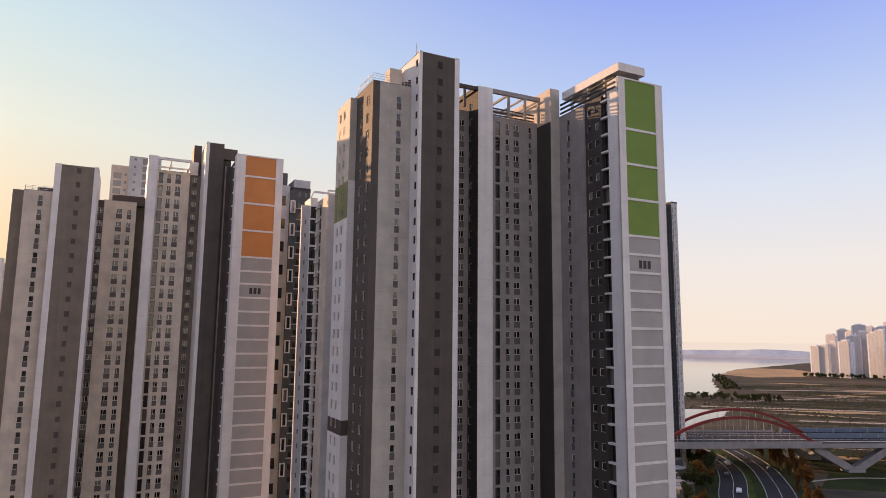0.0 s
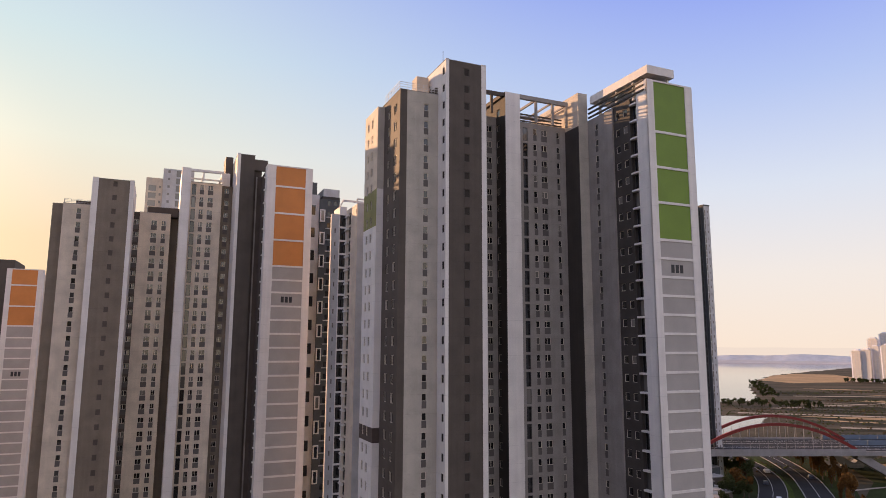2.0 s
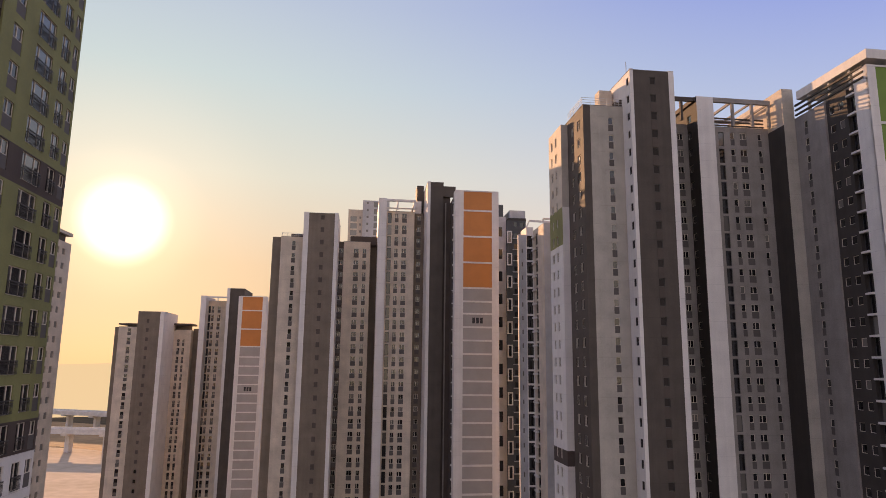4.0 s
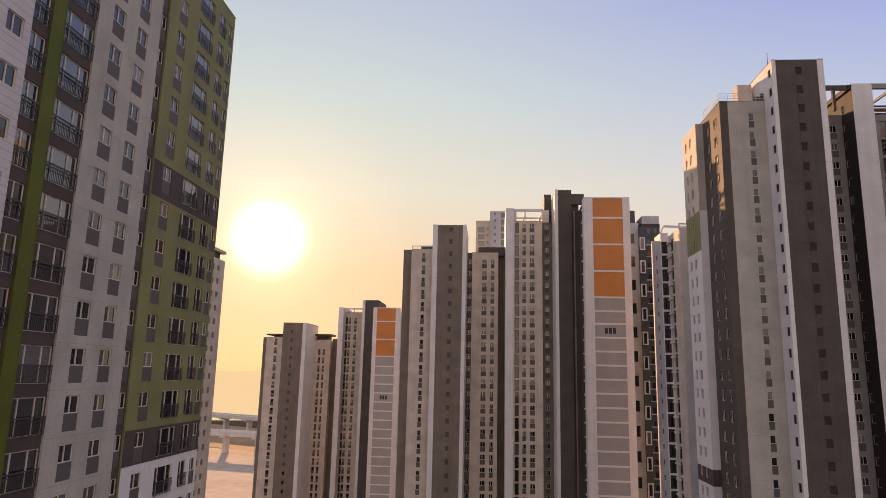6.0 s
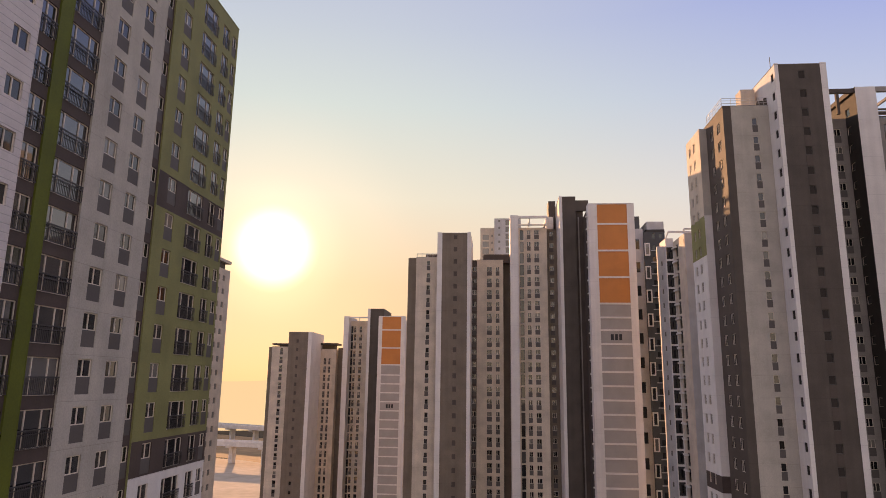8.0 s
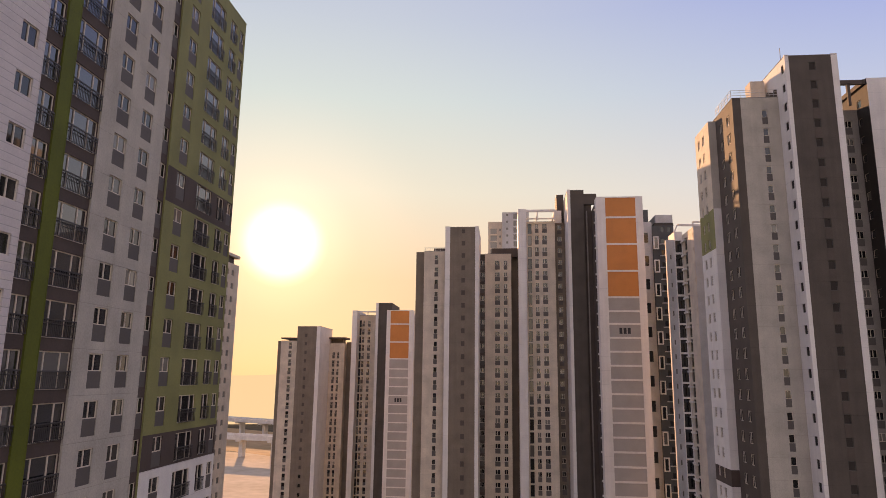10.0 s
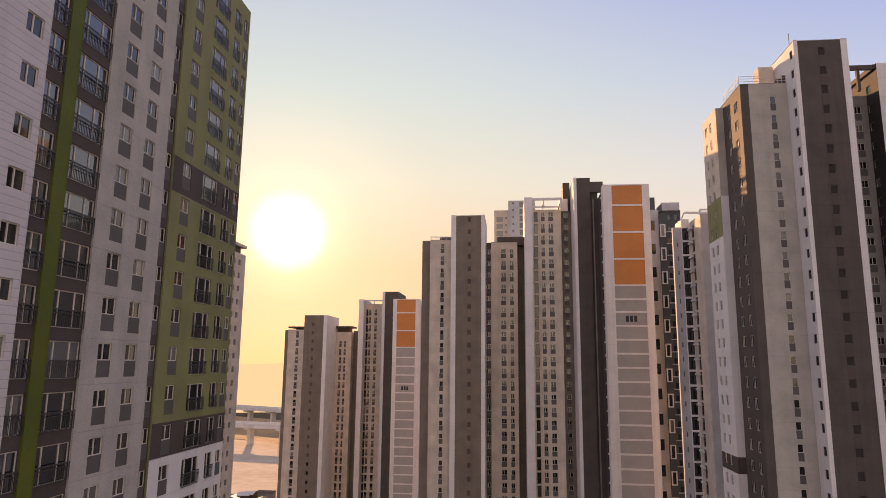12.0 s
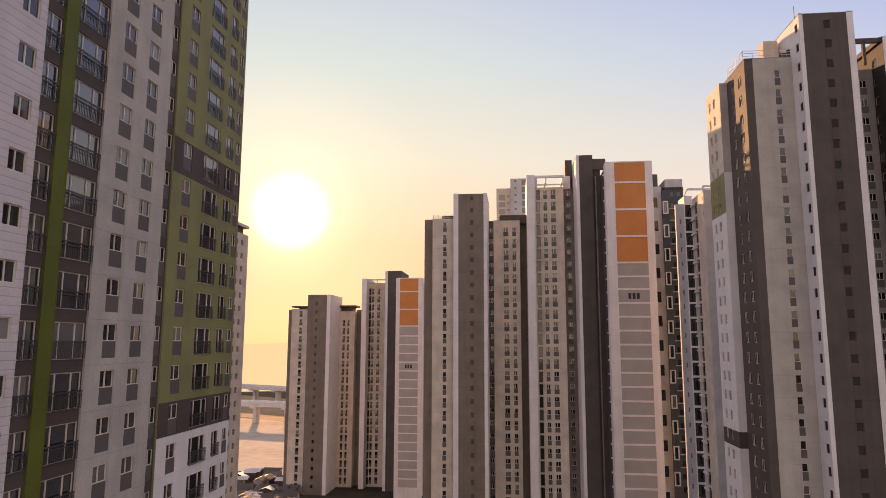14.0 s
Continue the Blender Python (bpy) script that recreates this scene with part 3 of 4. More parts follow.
    b.bars("canopy_post", [((x, y, 89.2), (x, y, 92.6), 0.35, 0.35) for x in (68.2, 72.2) for y in (80.3, 84.5, 89)] + [((72.6, 77.4, 91.4), (72.6, 77.4, 92.3), 0.3, 0.3)], M_WHITE)
    # open roof frame between the two columns
    b.bars("roof_frame", [((55.6, 95.1, 93.1), (65.6, 95.1, 93.1), 0.5, 0.75), ((59.0, 95.1, 88.8), (59.0, 95.1, 93.0), 0.4, 0.4), ((62.4, 95.1, 88.8), (62.4, 95.1, 93.0), 0.4, 0.4),
                          ((65.3, 95.1, 88.8), (65.3, 95.1, 93.0), 0.4, 0.4), ((55.6, 104, 93.1), (65.6, 104, 93.1), 0.4, 0.6), ((59.0, 95.1, 93.0), (59.0, 104, 93.0), 0.3, 0.4),
                          ((62.4, 95.1, 93.0), (62.4, 104, 93.0), 0.25, 0.3), ((65.4, 95.1, 93.0), (65.4, 104, 93.0), 0.25, 0.3)], M_MID, "pale grey open roof frame")
    b.bars("roof_louvre", [((56, 96.8, z), (65.4, 96.8, z), 0.2, 0.22) for z in (89.5, 90.1, 90.7)], M_DARK, "dark roof louvres")
    b.bars("roof_frame", [((47, 95.5, 93.1), (52.8, 95.5, 93.1), 0.4, 0.7), ((47.2, 95.5, 89.5), (47.2, 95.5, 93), 0.4, 0.4), ((50.4, 95.5, 89.5), (50.4, 95.5, 93), 0.4, 0.4),
                          ((52.6, 95.2, 93.1), (52.6, 106, 93.1), 0.4, 0.7)], M_BROWN)
    # roof hut, railing and aerial
    b.trim(37.0, 39.1, 96.5, 98.6, 89.2, 94.2, M_BEIGE, "roof_hut", "small beige roof hut")
    b.rail([(32.9, 100.2), (32.9, 93.25), (39.6, 93.25)], 90.15, 1.2, 1.2)
    b.bars("aerial", [((41.5, 96, 94.8), (41.5, 96, 99.2), 0.07, 0.07)], M_RAIL)
    b.bars("roof_tank", [((38.6, 93.9, 90.1), (38.6, 93.9, 91.0), 0.7, 0.7), ((39.3, 93.6, 90.1), (39.3, 93.6, 91.4), 0.4, 0.4)], M_DARK)


tower_green()


# ======================================================= tower with the orange end panels
def tower_orange():
    b = Block("grey and taupe apartment tower with four orange end panels", 5, 150)
    b.wing(-20.9, -18.8, 150.8, 165, 78.4, front=(M_TAUPE, ()))
    b.wing(-18.8, -13.7, 149.1, 164, 78.2, front=(M_BEIGE, [(2.86, 0.85, "slim")]), parapet=0.6)
    b.trim(-16.8, -13.8, 151, 158, 77.6, 79.3, M_BROWN, "roof_hut", "brown roof hut")
    b.wing(-13.7, -6.1, 146.7, 162, 83.4, front=(M_TAUPE, [(4.15, 0.8, "louvre")]), right=(M_WHITE, ()), parapet=0.5)
    b.trim(-13.72, -12.6, 146.65, 146.9, 0, 83.6, M_WHITE)
    b.trim(-6.85, -6.05, 146.65, 146.9, 0, 83.6, M_WHITE)
    b.wing(-6.1, -4.95, 157.3, 168, 79.0, front=(M_BROWN, [(0.55, 0.95, "sash")]))
    b.wing(-4.95, 1.4, 157, 168, 79.0, front=(M_BEIGE, [(3.0, 1.2, "sash"), (4.97, 0.88, "sash")]), parapet=0.5)
    b.trim(-3.4, 3.0, 158.2, 166, 78.5, 80.6, M_BROWN, "roof_hut", "brown rooftop parapet band")
    b.wing(1.4, 3.1, 160, 168, 79.6, front=(M_TAUPE, ()))
    b.wing(3.05, 4.95, 152, 168, 88.9, front=(M_WHITE, ()), left=(M_WHITE, ()))
    b.wing(4.95, 11.8, 154.8, 168, 86.4, front=(M_BEIGE, [(0.87, 0.9, "dark"), (2.55, 0.88, "sash"), (4.42, 1.15, "sash")]), parapet=0.7)
    b.wing(11.8, 14.28, 156.5, 168, 86.5, front=(M_TAUPE, [(1.2, 0.98, "sash")]), left=(M_TAUPE, ()))
    b.wing(14.3, 18.0, 148.1, 168, 92.2, front=(M_DARK, ()), left=([(89.0, M_WHITE), (99, M_BEIGE)], ()), parapet=0.4)
    b.trim(14.25, 14.95, 148.04, 148.3, 0, 92.4, M_WHITE)
    b.wing(18.0, 19.73, 149.0, 160, 90.4, front=(M_BROWN, ()))
    # Thin pale upright strip in front of the recess wall.
    b.trim(18.5, 18.8, 148.8, 148.98, 0, 87.5, M_MID, "downpipe", "pale vertical strip in the recess")
    b.trim(18.02, 20.9, 148.3, 148.96, 88.9, 91.4, M_DARK, "roof_canopy", "dark roof canopy over the recess")
    b.trim(12.6, 14.26, 158.2, 163, 86.4, 94.0, M_BROWN, "roof_hut", "brown lift housing on the roof")
    b.trim(11.9, 13.6, 156.7, 158.1, 86.4, 89.6, M_WHITE, "roof_hut", "small white roof housing")
    b.wing(19.73, 26.6, 143.2, 151, 87.5, front=(M_BEIGE, ()), left=(M_BROWN, [(6.9, 1.2, "dark")]))
    b.end(19.73, 29.56, 140.5, 143.2, 88.5, 21.63, 28.03, [(83.89, 88.45), (78.0, 83.89), (72.19, 78.0), (66.55, 72.19), (63.6, 66.55), (60.95, 63.6), (58.05, 60.95)],
          4, M_ORANGE, "orange wall panel", 59.5, 2.875)
    for h in heads(16, 87):
        b.trim(19.45, 19.72, 142.4, 143.1, h + 0.05, h + 0.32, M_WHITE, "balcony_slab")
    b.bars("roof_frame", [((4.9, 152.4, 88.5), (11.9, 152.4, 88.5), 0.5, 0.55), ((4.9, 154.9, 87.2), (11.9, 154.9, 87.2), 0.3, 0.3), ((7.6, 152.4, 86.3), (7.6, 152.4, 88.4), 0.3, 0.3),
                          ((11.6, 152.4, 86.3), (11.6, 152.4, 88.4), 0.4, 0.4), ((11.7, 152.4, 88.4), (11.7, 164, 88.4), 0.4, 0.5), ((7.6, 152.5, 87.9), (7.6, 164, 87.9), 0.25, 0.3)], M_WHITE, "white open roof frame")
    b.rail([(-18.7, 150.0), (-18.7, 149.3), (-13.8, 149.3)], 78.25, 0.9, 1.1)


tower_orange()


# ======================================================= farther tower with orange end panels
def tower_far():
    b = Block("distant grey and taupe apartment tower with three orange end panels", -52, 225)
    k = dict(wf=20.0)
    b.wing(-77.5, -76.2, 219.6, 234, 60.6, front=(M_TAUPE, ()))
    b.wing(-76.2, -70.2, 219.05, 234, 60.7, front=(M_BEIGE, [(3.25, 1.1, "slim")]), parapet=0.5, **k)
    b.wing(-70.2, -62.3, 217.5, 233, 65.5, front=(M_TAUPE, [(3.1, 0.8, "louvre")]), right=(M_WHITE, ()), parapet=0.5, **k)
    b.trim(-65.5, -56.4, 229.2, 236, 62.0, 62.6, M_BROWN, "roof_canopy", "thin brown roof canopy")
    b.trim(-63.0, -58.0, 232, 236, 60.4, 62.0, M_TAUPE, "roof_hut", "taupe roof housing")
    b.trim(-78.0, -70.3, 224, 231, 61.6, 62.1, M_BROWN, "roof_canopy", "thin brown roof canopy")
    b.trim(-76.0, -71.0, 226, 231, 60.6, 61.6, M_TAUPE, "roof_hut", "taupe roof housing")
    b.trim(-63.5, -62.25, 217.45, 217.7, 0, 65.6, M_WHITE)
    b.wing(-64.0, -56.84, 230.05, 240, 60.5, front=(M_BEIGE, [(3.26, 0.85, "sash"), (4.87, 0.75, "sash")]), **k)
    b.wing(-56.84, -53.95, 233.2, 242, 61.1, front=(M_TAUPE, ()))
    b.wing(-53.95, -52.18, 227.9, 242, 72.0, front=(M_WHITE, ()))
    b.wing(-52.18, -45.13, 231.8, 242, 70.6, front=(M_BEIGE, [(0.45, 0.7, "dark"), (1.48, 0.85, "sash"), (3.55, 1.0, "sash")]), parapet=0.5, **k)
    b.wing(-45.13, -39.49, 225.9, 242, 74.4, front=(M_DARK, ()), parapet=0.4)
    b.trim(-45.15, -44.2, 225.85, 226.1, 0, 74.5, M_WHITE)
    b.wing(-39.49, -30.8, 219.5, 240, 70.0, front=(M_BEIGE, ()), right=(M_BEIGE, ()))
    b.end(-39.49, -30.66, 216.17, 219.5, 71.0, -38.2, -31.94, [(66.39, 70.95), (60.47, 66.39), (54.97, 60.47), (51.7, 54.97)], 3, M_ORANGE, "orange wall panel", 41.75)
    b.bars("roof_frame", [((-52.2, 228.4, 71.6), (-45.1, 228.4, 71.6), 0.5, 0.5), ((-48.5, 228.4, 70.4), (-48.5, 228.4, 71.5), 0.3, 0.3)], M_WHITE, "white open roof frame")


tower_far()


# ======================================================= near block with olive paint and white cladding
def block_olive():
    b = Block("near apartment block in white cladding, cocoa and olive paint", -34, 42, name="apartment_block")
    acc, X, Y = Acc(), -26.27 + 34, -42
    top = 84.9
    bands = [(42.8, M_WHITE), (45.35, M_COCOA), (63.1, M_OLIVE), (65.95, M_COCOA), (99, M_OLIVE)]
    strips = [(22.0, 32.4, M_TILE, [(9.25, 1.3, "half"), (5.0, 1.3, "half")], 0.0, 0.62),
              (32.4, 34.0, M_COCOA, [(0.83, 1.36, "tall")], 0.12, 0.75),
              (34.0, 35.1, M_LIME, [], 0.0, 0.8),
              (35.1, 38.15, M_COCOA, [(1.54, 2.95, "bay")], 0.12, 0.75),
              (38.15, 45.7, M_LIGHT, [(2.3, 1.45, "sash"), (5.3, 1.4, "sash")], 0.0, 0.75),
              (45.7, 46.9, M_COCOA, [(0.62, 1.0, "sash")], 0.12, 0.75),
              (46.9, 59.3, bands, [(2.25, 1.4, "sash"), (6.4, 2.85, "bay"), (9.7, 1.4, "tall"), (11.6, 1.05, "sash")], 0.0, 0.75)]
    for y0, y1, mat, cols, inset, drop in strips:
        facade(acc, b.ob, (X - inset, y0 + Y), (0, 1), y1 - y0, 0, top, mat, cols, 20.0, False, drop, 0.22, 2.96)
        acc.part("wall", b.ob)
        acc = Acc()
    edges = [(32.4, M_TILE), (34.0, M_LIME), (35.1, M_LIME), (38.15, M_LIGHT), (45.7, M_LIGHT), (46.9, M_OLIVE)]
    for y, m in edges:
        trim(b.ob, X - 0.3, X + 0.015, y + Y - 0.03, y + Y + 0.03, 0, top, m, "corner_trim")
    facade(acc, b.ob, (X - 16, 22 + Y), (1, 0), 16, 0, top, M_TILE)
    facade(acc, b.ob, (X, 59.3 + Y), (-1, 0), 16, 0, top, bands)
    facade(acc, b.ob, (X - 16, 59.3 + Y), (0, -1), 37.3, 0, top, M_LIGHT)
    acc.quad([(X - 16, 22 + Y, top - 0.6), (X, 22 + Y, top - 0.6), (X, 59.3 + Y, top - 0.6), (X - 16, 59.3 + Y, top - 0.6)], M_ROOF)
    trim(b.ob, X - 0.25, X + 0.03, 22 + Y, 59.33 + Y, top, top + 0.12, M_OLIVE, "coping")
    acc.part("wall", b.ob)


block_olive()


# ======================================================= towers farther behind
def back_towers():
    b = Block("slate and pale grey apartment tower with framed windows", 35, 160)
    b.wing(29.0, 34.9, 157.0, 170, 86.6, front=(M_BLUEW, [(4.2, 1.5, "dark")]), simple=True, storey=5.6, level=84.0)
    b.wing(34.9, 39.8, 156.4, 170, 85.6, front=(M_NAVY, [(2.3, 0.75, "half"), (3.9, 0.75, "half")]), simple=True, storey=2.8)
    b.trim(31.6, 34.4, 158, 165, 86.5, 89.9, M_NAVY, "roof_hut")
    b.trim(35.9, 39.9, 157.2, 166, 86.4, 88.4, M_BLUEW, "roof_hut")
    # Dark band below the pale roof box.
    b.trim(35.6, 40.0, 157.0, 166, 85.5, 86.4, M_DARKER, "vent_band")
    for i in range(12):
        top = 82.9 - 5.6 * i
        a = Acc()
        a.ring(34.95 - b.ox, 36.2 - b.ox, top - 3.05, top, 0.26, 156.05 - b.oy, 156.45 - b.oy, M_WHITE)
        w = a.part("window", b.ob, "white boxed window surround")
        a = Acc()
        a.box(35.21 - b.ox, 35.94 - b.ox, 156.2 - b.oy, 156.38 - b.oy, top - 2.79, top - 0.26, M_GLASS)
        a.part("pane", w)
    for h in heads(20, 85, 2.6, 2.8):
        b.trim(36.4, 38.2, 156.1, 156.38, h - 1.5, h - 1.28, M_BLUEW, "sill")
    b = Block("white apartment tower with glazed balconies", 36, 134)
    b.wing(32.6, 34.2, 134.4, 135.4, 77.6, front=(M_BLUEW, [(0.8, 0.3, "small")]), simple=True)
    b.wing(34.2, 35.7, 134.0, 139, 79.2, front=(M_WHITE, [(0.72, 1.25, "dark")]), simple=True)
    b.wing(35.7, 44, 125.7, 145, 78.4, front=(M_BLUEW, ()), left=(M_BEIGE, [(18.6, 0.3, "small"), (13.5, 1.8, "dark")]), simple=True)
    for h in heads(16, 78):
        b.trim(35.25, 35.68, 131.4, 133.9, h - 0.65, h - 0.3, M_WHITE, "balcony", "white balcony front")
    b.bars("roof_frame", [((34.2, 134.2, 79), (34.9, 134.2, 80.6), 0.25, 0.25), ((34.9, 134.2, 80.6), (43, 134.2, 80.5), 0.3, 0.4), ((35.7, 126, 78.3), (35.7, 126, 79.3), 0.25, 0.25),
                          ((35.7, 126, 79.3), (43, 126, 79.3), 0.25, 0.3)], M_WHITE)
    b = Block("pale apartment tower behind the orange-panelled tower", -1, 262)
    b.wing(-6.9, -1.2, 261, 275, 111.5, front=(M_BEIGE, [(2.2, 2.6, "bay"), (4.8, 0.7, "small")]), simple=True)
    b.wing(-1.2, 9.5, 259, 275, 115, front=(M_BLUEW, [(2.0, 0.8, "small"), (6.3, 3.6, "bay")]), simple=True)
    b = Block("slender pale blue apartment tower", 205, 202)
    b.wing(199.0, 204.3, 202.0, 222, 107.2, front=(M_NAVY, [(4.4, 0.8, "dark")]), simple=True)
    b.wing(204.3, 207.4, 200.6, 222, 107.6, front=(M_BLUEW, [(0.55, 0.7, "dark"), (2.1, 0.5, "small")]), left=(M_NAVY, ()), simple=True)
    b.trim(204.2, 207.5, 200.5, 221, 107.6, 108.2, M_NAVY, "roof_coping")
    b = Block("tan apartment tower beyond the olive block", -60, 130)
    b.wing(-72, -58.6, 125.5, 138, 73.0, front=(M_BEIGE, [(2 + 2.4 * i, 1.2, "half") for i in range(5)]), right=(M_BEIGE, [(1.6, 1.3, "half"), (4.2, 1.3, "half"), (6.8, 1.3, "half"), (9.4, 1.3, "half")]), simple=True)
    b.trim(-66, -58.2, 126, 137.4, 74.4, 75.0, M_BEIGE, "roof_canopy")
    b.trim(-65, -59, 127, 136, 73, 74.4, M_DARK, "roof_hut")


back_towers()


# ======================================================= roads
def strip(name, pts, width, z, mat, label, category, kind="structure"):
    a = Acc()
    v = [Vector(p) for p in pts]
    side = []
    for i, p in enumerate(v):
        d = (v[min(i + 1, len(v) - 1)] - v[max(i - 1, 0)]).normalized()
        side.append(Vector((d.y, -d.x)) * width / 2)
    for i in range(len(v) - 1):
        q = (v[i] + side[i], v[i + 1] + side[i + 1], v[i + 1] - side[i + 1], v[i] - side[i])
        a.quad([(p.x, p.y, z) for p in q], mat)
    return tagged(a.part(name), label, category, kind=kind)


def bezier(pts, n=28):
    """A smooth line through points."""
    out = []
    P = [Vector(p) for p in pts]
    P = [2 * P[0] - P[1]] + P + [2 * P[-1] - P[-2]]
    for i in range(1, len(P) - 2):
        for k in range(n // (len(P) - 3)):
            t = k / (n // (len(P) - 3))
            a, b, c, d = P[i - 1:i + 3]
            out.append(0.5 * ((2 * b) + (c - a) * t + (2 * a - 5 * b + 4 * c - d) * t * t + (3 * b - a - 3 * c + d) * t ** 3))
    return out + [P[-2]]


ROAD_A = bezier([(70, 160), (84, 190), (95.4, 221.9), (106.8, 248.2), (114.5, 271.9), (119.0, 300.6), (118, 340)])
ROAD_B = bezier([(84, 170), (99, 196), (111.5, 222.6), (120.8, 247.0), (129.6, 275.1), (136.3, 313.5), (136.1, 345)])
sheet("verge", [(60, 150), (104, 176), (124, 222), (142, 262), (152, 300), (150, 345), (100, 345), (70, 200)], 0.03, M_GRASS, "dark green roadside verge and embankment", "grass")
sheet("verge", [(92, 200), (103, 222), (113.5, 248), (121, 273), (126, 300), (128, 314), (121, 298), (117, 272), (110, 248), (100, 222), (86, 190)], 0.06, M_LAWN, "bright green grass median between the roads", "grass")
sheet("verge", [(132, 236), (152, 232), (200, 250), (230, 300), (190, 320), (160, 300), (150, 262)], 0.035, M_GRASS, "dark green meadow beside the bridge", "grass")
for r in (ROAD_A, ROAD_B):
    strip("road", r, 8.6, 0.10, M_ASPHALT, "curving two-lane asphalt road", "road")
    strip("lane_line", r, 0.13, 0.115, M_LINE, "white lane line", "road marking")


def kerb(r, off):
    pts = []
    for i, p in enumerate(r):
        d = (r[min(i + 1, len(r) - 1)] - r[max(i - 1, 0)]).normalized()
        pts.append(p + Vector((d.y, -d.x)) * off)
    a = Acc()
    for p, q in zip(pts, pts[1:]):
        a.beam((p.x, p.y, 0.12), (q.x, q.y, 0.12), 0.3, 0.26, M_ROOF)
    tagged(a.part("kerb"), "pale concrete kerb beside the road", "kerb", kind="structure")


for r in (ROAD_A, ROAD_B):
    kerb(r, 4.45)
    kerb(r, -4.45)


def car(x, y, turn, paint, label):
    e = thing("car", label, "car", x, y, 0.115, turn, "cars on the road")
    bm = bmesh.new()
    prof = [(-2.2, 0.35), (-2.2, 0.85), (-1.6, 0.95), (-1.1, 1.42), (0.5, 1.45), (1.15, 0.98), (2.1, 0.82), (2.2, 0.4)]
    rings = []
    for yy, k in ((-0.88, 1.0), (0.88, 1.0)):
        rings.append([bm.verts.new((px, yy * (0.8 if pz > 1.3 else 1.0), pz)) for px, pz in prof])
    bm.faces.new(rings[0])
    bm.faces.new(rings[1][::-1])
    for i in range(len(prof)):
        j = (i + 1) % len(prof)
        bm.faces.new((rings[0][j], rings[0][i], rings[1][i], rings[1][j]))
    bmesh.ops.recalc_face_normals(bm, faces=bm.faces)
    me = bpy.data.meshes.new("body")
    bm.to_mesh(me)
    bm.free()
    me.materials.append(paint)
    put("body", me, e)
    g = Acc()
    g.quad([(0.55, -0.66, 1.40), (1.12, -0.78, 1.02), (1.12, 0.78, 1.02), (0.55, 0.66, 1.40)], M_GLASS)
    me = g.mesh("windscreen")
    me.transform(Matrix.Translation((0.03, 0, 0.03)))
    put("windscreen", me, e)
    for wx in (-1.35, 1.35):
        for wy in (-0.8, 0.8):
            bm = bmesh.new()
            bmesh.ops.create_cone(bm, cap_ends=True, segments=14, radius1=0.33, radius2=0.33, depth=0.22, matrix=Matrix.Translation((wx, wy, 0.33)) @ Matrix.Rotation(radians(90), 4, "X"))
            w = bpy.data.meshes.new("wheel")
            bm.to_mesh(w)
            bm.free()
            w.materials.append(M_TYRE)
            put("wheel", w, e)
    return e


for (i, off, r, paint, label) in ((9, 1.9, ROAD_A, M_CARW, "white car driving on the curving road"), (13, -1.9, ROAD_A, M_CARD, "dark car driving on the curving road"),
                                  (17, 1.8, ROAD_A, M_CARW, "white car farther along the curving road"), (15, 1.9, ROAD_B, M_CARD, "dark car on the far carriageway")):
    d = (r[i + 1] - r[i]).normalized()
    p = r[i] + Vector((d.y, -d.x)) * off
    car(p.x, p.y, math.degrees(math.atan2(d.y, d.x)), paint, label)


# ======================================================= arched bridge
strip("track", bezier([(132, 246), (156, 254), (192, 250), (260, 236)]), 1.6, 0.075, M_PATH, "pale footpath across the meadow", "path")


